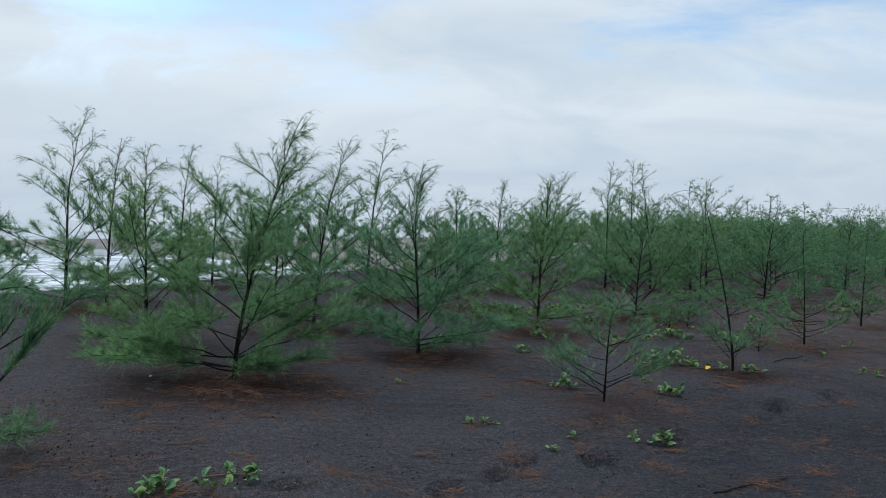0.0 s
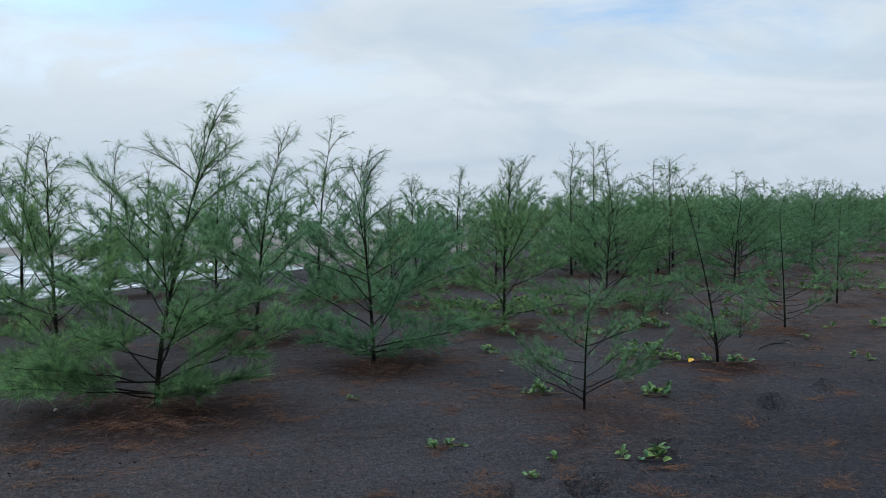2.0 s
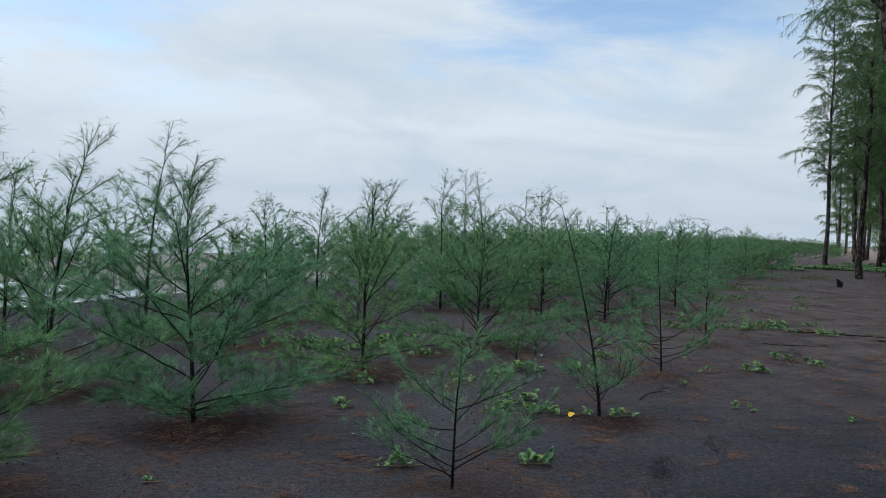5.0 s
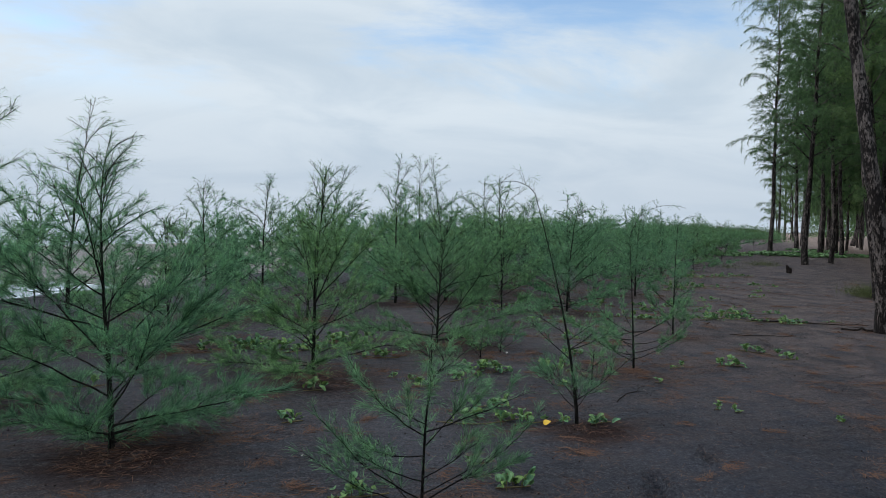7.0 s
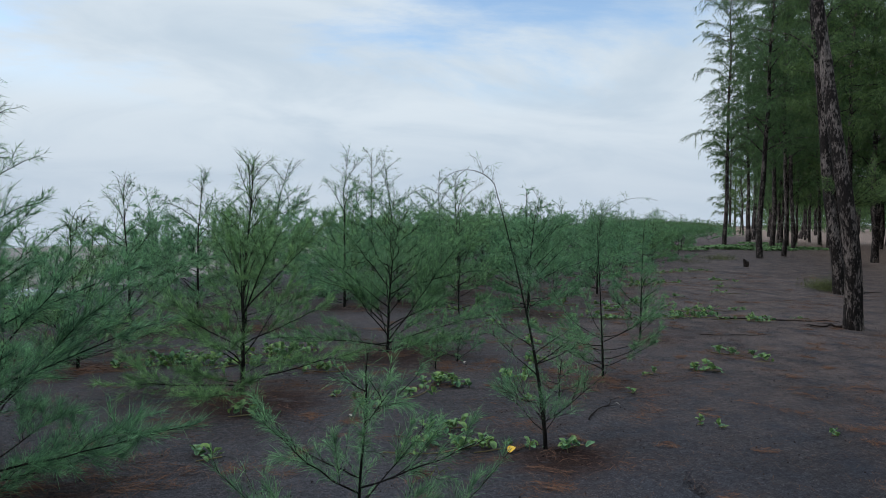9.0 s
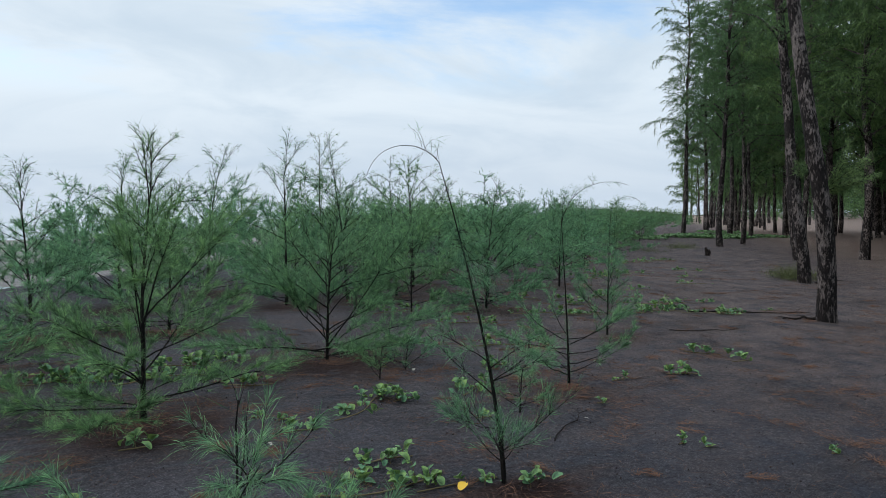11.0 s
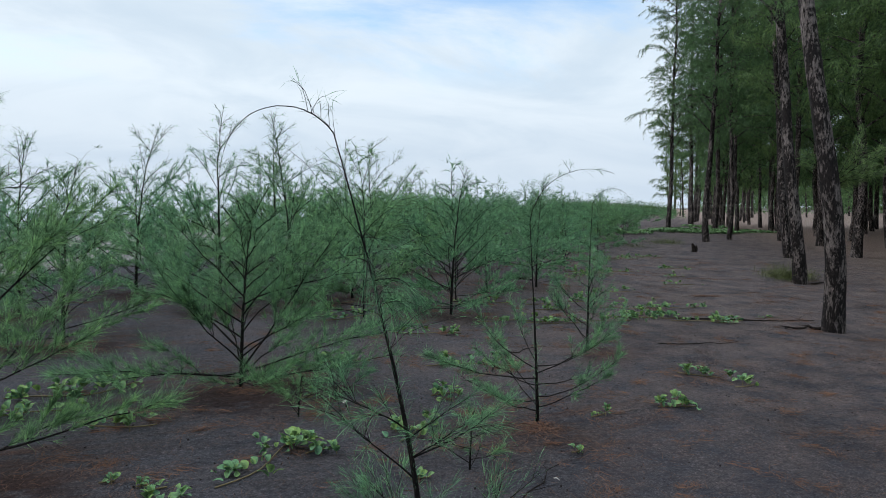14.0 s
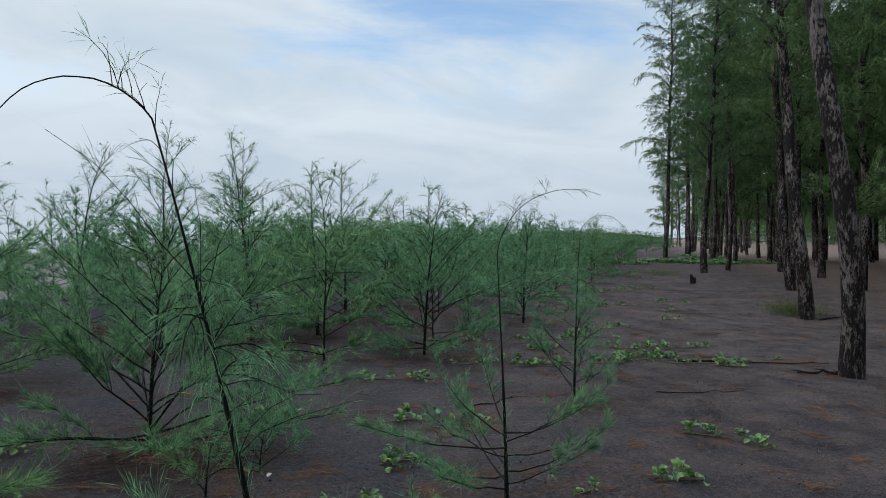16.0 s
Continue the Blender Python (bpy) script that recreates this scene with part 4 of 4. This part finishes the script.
CREEPERS = [
    (-1.15, 3.72, 20, 0.20, 0.20, 10), (-1.48, 3.58, 18, 0.18, 0.18, 0), (0.20, 4.93, 8, 0.07, 0.10, 0), (0.36, 4.95, 9, 0.08, 0.10, 0),
    (1.34, 4.70, 7, 0.07, 0.09, 0), (1.50, 4.70, 13, 0.10, 0.10, 0), (0.76, 4.45, 6, 0.05, 0.06, 0), (0.91, 4.69, 4, 0.04, 0.05, 0),
    (1.98, 5.91, 16, 0.14, 0.14, 20), (1.10, 5.98, 16, 0.22, 0.10, 0), (2.30, 7.12, 26, 0.38, 0.14, -5), (2.62, 7.02, 14, 0.18, 0.10, -10),
    (3.15, 6.88, 12, 0.12, 0.10, 0), (2.90, 7.0, 9, 0.10, 0.1, 0), (5.70, 8.44, 20, 0.20, 0.14, 0), (6.62, 9.12, 22, 0.24, 0.12, -30), (6.75, 8.76, 16, 0.16, 0.12, 0),
    (2.69, 8.47, 50, 0.40, 0.15, 40), (3.02, 8.50, 12, 0.14, 0.12, 0), (2.41, 7.39, 28, 0.24, 0.20, 20), (8.25, 11.57, 95, 0.55, 0.34, -5),
    (9.00, 10.97, 22, 0.22, 0.14, -15), (11.3, 16.2, 80, 0.75, 0.5, 0), (10.1, 15.5, 50, 0.6, 0.35, 0), (10.0, 11.1, 8, 0.35, 0.08, -12),
    (4.35, 7.04, 6, 0.05, 0.07, 0), (4.46, 6.93, 6, 0.05, 0.07, 0), (5.14, 6.57, 7, 0.05, 0.08, 0), (1.73, 10.2, 85, 0.45, 0.24, 15),
    (0.98, 9.82, 60, 0.36, 0.2, 0), (3.68, 8.66, 26, 0.22, 0.16, 25), (4.21, 9.3, 20, 0.16, 0.14, 0), (4.83, 10.04, 30, 0.42, 0.1, -15),
    (6.6, 11.75, 36, 0.70, 0.12, -12), (7.6, 11.5, 18, 0.4, 0.1, -12), (0.5, 9.91, 75, 0.32, 0.24, 0), (0.89, 7.36, 14, 0.1, 0.1, 0),
    (3.63, 10.5, 40, 0.40, 0.2, 0), (0.89, 11.95, 46, 0.5, 0.24, 0), (-0.9, 8.6, 30, 0.4, 0.2, 0), (2.0, 9.4, 22, 0.25, 0.2, 0),
    (3.4, 8.0, 8, 0.1, 0.1, 0), (5.0, 11.4, 30, 0.4, 0.2, -20), (4.6, 12.5, 30, 0.4, 0.2, 10), (6.7, 13.1, 26, 0.4, 0.2, 0), (8.6, 13.0, 34, 0.5, 0.24, -10),
    (9.4, 13.6, 26, 0.45, 0.2, -10), (7.4, 12.4, 22, 0.4, 0.16, 0), (1.15, 8.2, 12, 0.12, 0.12, 0), (12.6, 18.5, 60, 0.8, 0.4, 0), (13.5, 16.4, 20, 0.5, 0.2, -20),
    (-2.2, 9.0, 24, 0.4, 0.2, 0), (-0.35, 5.9, 5, 0.08, 0.06, 0), (1.9, 6.3, 5, 0.08, 0.06, 0), (15.0, 19.0, 30, 0.6, 0.3, 0), (14.2, 20.4, 40, 0.8, 0.3, 0),
    (9.0, 12.2, 60, 0.9, 0.26, -6), (7.9, 12.9, 44, 0.7, 0.25, 5), (11.5, 14.2, 12, 0.5, 0.2, 0), (10.6, 17.5, 60, 0.9, 0.4, 5),
    (6.9, 11.55, 22, 0.6, 0.06, -12), (8.9, 11.12, 20, 0.7, 0.06, -12), (12.4, 15.2, 10, 0.4, 0.2, 0), (13.4, 18.8, 60, 1.0, 0.4, 0),
    (1.90, 8.50, 6, 0.06, 0.07, 0), (2.06, 8.39, 5, 0.05, 0.06, 0), (2.14, 8.33, 5, 0.05, 0.06, 0), (3.20, 9.56, 8, 0.08, 0.08, 0), (5.04, 8.53, 9, 0.12, 0.08, 0),
    (1.39, 9.76, 50, 0.40, 0.20, 10), (4.47, 8.04, 5, 0.05, 0.05, 0), (2.13, 8.13, 12, 0.14, 0.10, 0),
]
for i, (x, y, n, lo, wi, tu) in enumerate(CREEPERS):
    lb = "bright green beach creeper with round leaves on sand"
    if n <= 9:
        lb = "small seedling with a few round green leaves in sand"
    elif n >= 44:
        lb = "dense mat of green beach creeper over dark sand"
    creeper(x, y, n, lo * (0.6 if n <= 9 else 0.75 if n < 25 else 1), wi * (0.6 if n <= 9 else 1), tu, 900 + i, 0.62 if n <= 9 else 1.0, lb)


def far_mat():
    """Creeper mats under the edge of the old stand."""
    rng = np.random.default_rng(44)
    sh = Shape()
    for cx, cy, rx, n in ((30.2, 31.2, 2.6, 1500), (27.9, 31.3, 1.2, 350), (33.6, 31.2, 2.0, 700), (36, 36, 2.2, 500), (24, 30, 1.5, 300)):
        a, r = rng.uniform(0, 6.28, n), np.sqrt(rng.random(n)) * rx
        x, y = cx + r * np.cos(a), cy + 0.6 * r * np.sin(a)
        z = ground_z(x, y) + rng.uniform(0.02, 0.16, n)
        w = rng.uniform(0.05, 0.10, n)
        d = rng.normal(0, 1, (n, 3)); d[:, 2] *= 0.4
        d = unit(d) * w[:, None]
        e = unit(np.cross(d, np.stack([rng.normal(0, 0.5, n), rng.normal(0, 0.5, n), np.ones(n)], 1))) * w[:, None]
        p = np.stack([x, y, z], 1)
        v = np.stack([p - d, p - e, p + d, p + e], 1)
        sh.add(v.reshape(-1, 3), np.arange(4 * n).reshape(-1, 4))
    tagged(new("creeper_mat", sh.mesh("creeper_mat", [LEAF])), "low green creeper carpet by the old trees", "creeper", kind="stuff")


far_mat()


# ---------------------------------------------------------------- litter and small things
def litter():
    rng = np.random.default_rng(77)
    sh = Shape()

    def strew(x, y, n, spread, turn, fan, ln):
        a = radians(turn) + rng.normal(0, fan, n)
        px = x + rng.normal(0, spread, n)
        py = y + rng.normal(0, spread * 0.7, n)
        L = ln * rng.uniform(0.5, 1.3, n)
        qx, qy = px + np.cos(a) * L, py + np.sin(a) * L
        z0, z1 = ground_z(px, py) + rng.uniform(0.003, 0.022, n), ground_z(qx, qy) + rng.uniform(0.002, 0.018, n)
        wv = np.stack([-np.sin(a), np.cos(a), rng.normal(0, 0.6, n)], 1) * 0.0014
        p0, p1 = np.stack([px, py, z0], 1), np.stack([qx, qy, z1], 1)
        m = (p0 + p1) / 2 + rng.normal(0, 0.006, (n, 3))
        v = np.stack([p0, m + wv, p1, m - wv], 1)
        sh.add(v.reshape(-1, 3), np.arange(4 * n).reshape(-1, 4))
    # rows of needles, combed by the wind
    for _ in range(430):
        u, s = rng.uniform(1, 24), rng.uniform(-6, 9)
        x, y = 0.656 * u - 0.755 * s, 0.755 * u + 0.656 * s
        turn, bend = rng.normal(-8, 32), rng.normal(0, 45)
        for k in range(int(rng.uniform(2, 9))):
            strew(x, y, int(rng.uniform(8, 26)), rng.uniform(0.02, 0.06), turn, 0.6, 0.10)
            x, y, turn = x + 0.13 * math.cos(radians(turn)), y + 0.13 * math.sin(radians(turn)), turn + bend * 0.2
    # needles gathered under each near tree
    for key, x, y, h, _, r, *_ in YOUNG:
        d = math.hypot(x - 1, y - 3)
        if d < 9:
            for _ in range(16 if key == "A" else 2 if r < 0.8 else 14):
                a, q = rng.uniform(0, 6.28), abs(rng.normal(0, 0.45 * r))
                strew(x + q * math.cos(a), y + q * math.sin(a) - 0.1, 40, 0.09, rng.uniform(0, 360), 0.9, 0.11)
    # curled sprays that fell whole
    for _ in range(190):
        u, s = rng.uniform(2, 15), rng.uniform(-5, 5.5)
        x, y = 0.656 * u - 0.755 * s, 0.755 * u + 0.656 * s
        turn, bend = rng.normal(5, 40), rng.normal(0, 60)
        for k in range(int(rng.uniform(2, 5))):
            strew(x, y, int(rng.uniform(14, 30)), rng.uniform(0.012, 0.03), turn, 0.45, 0.085)
            x, y, turn = x + 0.06 * math.cos(radians(turn)), y + 0.06 * math.sin(radians(turn)), turn + bend * 0.4
    # loose tangles of needles that lie apart
    for _ in range(240):
        u, s = rng.uniform(1.5, 17), rng.uniform(-6, 5.5)
        x, y = 0.656 * u - 0.755 * s, 0.755 * u + 0.656 * s
        turn, size = rng.normal(0, 50), rng.uniform(0.03, 0.085)
        for k in range(3):
            strew(x + rng.normal(0, size), y + rng.normal(0, size * 0.6), int(rng.uniform(14, 36)), size * 0.7, turn + rng.normal(0, 30), 0.8, 0.12)
    # loose needles everywhere
    n = 52000
    u, s = 1.5 + 24.5 * rng.random(n) ** 1.5, rng.uniform(-7, 8, n)
    x, y = 0.656 * u - 0.755 * s, 0.755 * u + 0.656 * s
    a = rng.uniform(0, 6.28, n)
    L = rng.uniform(0.04, 0.14, n)
    p0 = np.stack([x, y, ground_z(x, y) + 0.010], 1)
    qx, qy = x + np.cos(a) * L, y + np.sin(a) * L
    p1 = np.stack([qx, qy, ground_z(qx, qy) + 0.012], 1)
    wv = np.stack([-np.sin(a), np.cos(a), np.zeros(n)], 1) * 0.0012
    sh.add(np.stack([p0 - wv, p0 + wv, p1], 1).reshape(-1, 3), np.arange(3 * n).reshape(-1, 3))
    tagged(new("needle_litter", sh.mesh("needle_litter", [NEEDLE_DRY])), "orange-brown fallen casuarina needles on the sand", "litter", kind="stuff")
    # dark cones and bits of bark
    sh = Shape()
    n = 6500
    u, s = 1.5 + 24 * rng.random(n) ** 1.6, rng.uniform(-7, 6, n)
    x, y = 0.656 * u - 0.755 * s, 0.755 * u + 0.656 * s
    z = ground_z(x, y)
    oct_f = np.array([(0, 2, 4), (2, 1, 4), (1, 3, 4), (3, 0, 4), (2, 0, 5), (1, 2, 5), (3, 1, 5), (0, 3, 5)])
    dirs = np.array([(1, 0, 0), (-1, 0, 0), (0, 1, 0), (0, -1, 0), (0, 0, 1), (0, 0, -1.0)])
    r = rng.uniform(0.002, 0.0085, n)
    v = np.stack([x, y, z + r * 0.6], 1)[:, None] + dirs[None] * (r[:, None] * rng.uniform(0.6, 1.3, (n, 6)))[..., None]
    sh.add(v.reshape(-1, 3), (oct_f[None] + 6 * np.arange(n)[:, None, None]).reshape(-1, 3))
    tagged(new("cone_litter", sh.mesh("cone_litter", [DEADWOOD])), "small dark casuarina cones scattered on sand", "litter", kind="stuff")


litter()


def fallen_branch(x, y, turn, length, r, seed, label):
    rng = np.random.default_rng(seed)
    th = thing("fallen_branch", (x, y, gz(x, y)), label, "branch", "fallen branches")
    c, s_ = math.cos(radians(turn)), math.sin(radians(turn))
    a = np.linspace(0, length, 9)
    w = np.cumsum(rng.normal(0, 0.02, 9)) * length
    px, py = a * c - w * s_, a * s_ + w * c
    pz = ground_z(x + px, y + py) - gz(x, y) + r * 0.7 + np.abs(rng.normal(0, 0.01, 9))
    sh = Shape()
    tube(sh, np.stack([px, py, pz], 1), np.linspace(r, r * 0.4, 9), 6, lump=0.2, rng=rng)
    part("stem", sh, DEADWOOD, th, "", True)
    for i in (3, 5, 7):
        sh = Shape()
        tube(sh, arc((px[i], py[i], pz[i]), radians(turn) + rng.choice((-1, 1)) * 0.7, 0.12, -0.1, length * 0.22, 5, rng), np.linspace(r * 0.4, r * 0.15, 5), 4)
        part("twig", sh, DEADWOOD, th, "", True)


for i, (x, y, tu, ln, r) in enumerate(((8.6, 11.35, -16, 1.9, 0.012), (9.95, 10.25, 165, 0.5, 0.022), (5.2, 10.3, 20, 0.7, 0.008), (4.9, 9.8, 60, 0.35, 0.009),
                                       (14.6, 13.75, 10, 0.9, 0.02), (1.6, 3.9, 25, 0.6, 0.006), (0.2, 3.6, 200, 0.5, 0.005), (3.6, 7.4, 40, 0.8, 0.006), (7.2, 10.2, -10, 1.0, 0.006))):
    fallen_branch(x, y, tu, ln, r, 300 + i, "thin dark fallen branch lying on the sand")


def stump():
    x, y = 18.4, 20.45
    rng = np.random.default_rng(8)
    th = thing("tree_stump", (x, y, gz(x, y)), "short dark broken tree stump standing in sand", "stump")
    sh = Shape()
    tube(sh, [(0, 0, -0.05), (0.01, 0, 0.08), (-0.02, 0, 0.17), (-0.06, 0.02, 0.27)], [0.095, 0.08, 0.065, 0.03], 9, lump=0.3, rng=rng)
    part("trunk", sh, DEADWOOD, th, "", True)
    sh = Shape()
    tube(sh, [(0.04, -0.02, 0.02), (0.07, -0.03, 0.12), (0.07, -0.03, 0.21)], [0.05, 0.035, 0.01], 6, lump=0.3, rng=rng)
    part("splinter", sh, DEADWOOD, th, "", True)


stump()


def yellow_leaf(x, y, turn, k, mat, label):
    ob = new("fallen_leaf", leaf_mesh("fallen_leaf", 0.10 * k, 0.085 * k, 0.3, mat))
    ob.matrix_world = pose(x, y, gz(x, y) + 0.015, 8, -12, turn)
    tagged(ob, label, "leaf", "fallen leaves")


yellow_leaf(2.69, 6.93, 30, 0.62, YELLOW, "yellow fallen leaf among green creeper leaves")
for x, y, tu in ((1.9, 7.9, 120), (0.9, 6.6, 200), (3.4, 9.3, 30), (-2.4, 5.6, 70), (4.1, 7.7, 150)):
    yellow_leaf(x, y, tu, 0.32, SHELL, "small pale dry leaf on dark sand")


def grass_tuft(x, y, n, rx, ry, h, seed, label):
    rng = np.random.default_rng(seed)
    th = thing("grass_tuft", (x, y, gz(x, y)), label, "grass", "grass tufts")
    sh = Shape()
    p = np.stack([rng.normal(0, rx, n), rng.normal(0, ry, n), np.zeros(n)], 1)
    p[:, 2] = ground_z(x + p[:, 0], y + p[:, 1]) - gz(x, y)
    way = unit(np.stack([rng.normal(0, 0.5, n), rng.normal(0, 0.5, n), np.ones(n)], 1))
    needles(sh, p, way, rng.uniform(0.4, 1.1, n) * h, 0.0035, rng, np.array((0, 0, -0.2)) + rng.normal(0, 0.25, (n, 3)))
    tagged(part("grass", sh, GRASS, th), kind="stuff")


grass_tuft(14.75, 14.35, 1100, 0.26, 0.22, 0.40, 1, "low yellow-green grass tuft beside an old trunk")
grass_tuft(20.0, 23.3, 420, 0.35, 0.25, 0.36, 2, "low green grass tuft on open sand")
grass_tuft(2.05, 6.75, 24, 0.06, 0.06, 0.10, 3, "thin pale grass tuft in sand")
grass_tuft(17.2, 22.0, 240, 0.4, 0.3, 0.3, 4, "low green grass tuft by the saplings")


def trunk_sprout(x, y, z, az, n, length, seed):
    """Young shoots that break from an old trunk."""
    rng = np.random.default_rng(seed)
    th = thing("trunk_sprout", (x, y, z), "fresh green shoots sprouting from an old trunk", "foliage", "trunk shoots")
    cr = Shape()
    for _ in range(n):
        ln = length * rng.uniform(0.5, 1.1)
        line = arc((0, 0, 0), az + rng.normal(0, 0.5), radians(rng.uniform(0, 70)), radians(rng.uniform(10, 80)), ln, 6, rng, 0.1)
        wood = Shape()
        tube(wood, line, np.linspace(0.006, 0.002, 6), 4)
        part("twig", wood, BARK_YOUNG, th)
        m = int(ln * 380)
        p, d = along(line, 0.1 + 0.9 * rng.random(m))
        needles(cr, p, unit(d * 0.7 + rng.normal(0, 0.4, (m, 3))), rng.uniform(0.05, 0.12, m), 0.0020, rng, np.array((0, 0, -0.2)))
    part("crown", cr, SPROUT, th)


trunk_sprout(9.93, 10.18, 1.80, radians(-45), 18, 0.80, 5)
trunk_sprout(9.80, 10.28, 2.05, radians(155), 6, 0.26, 6)
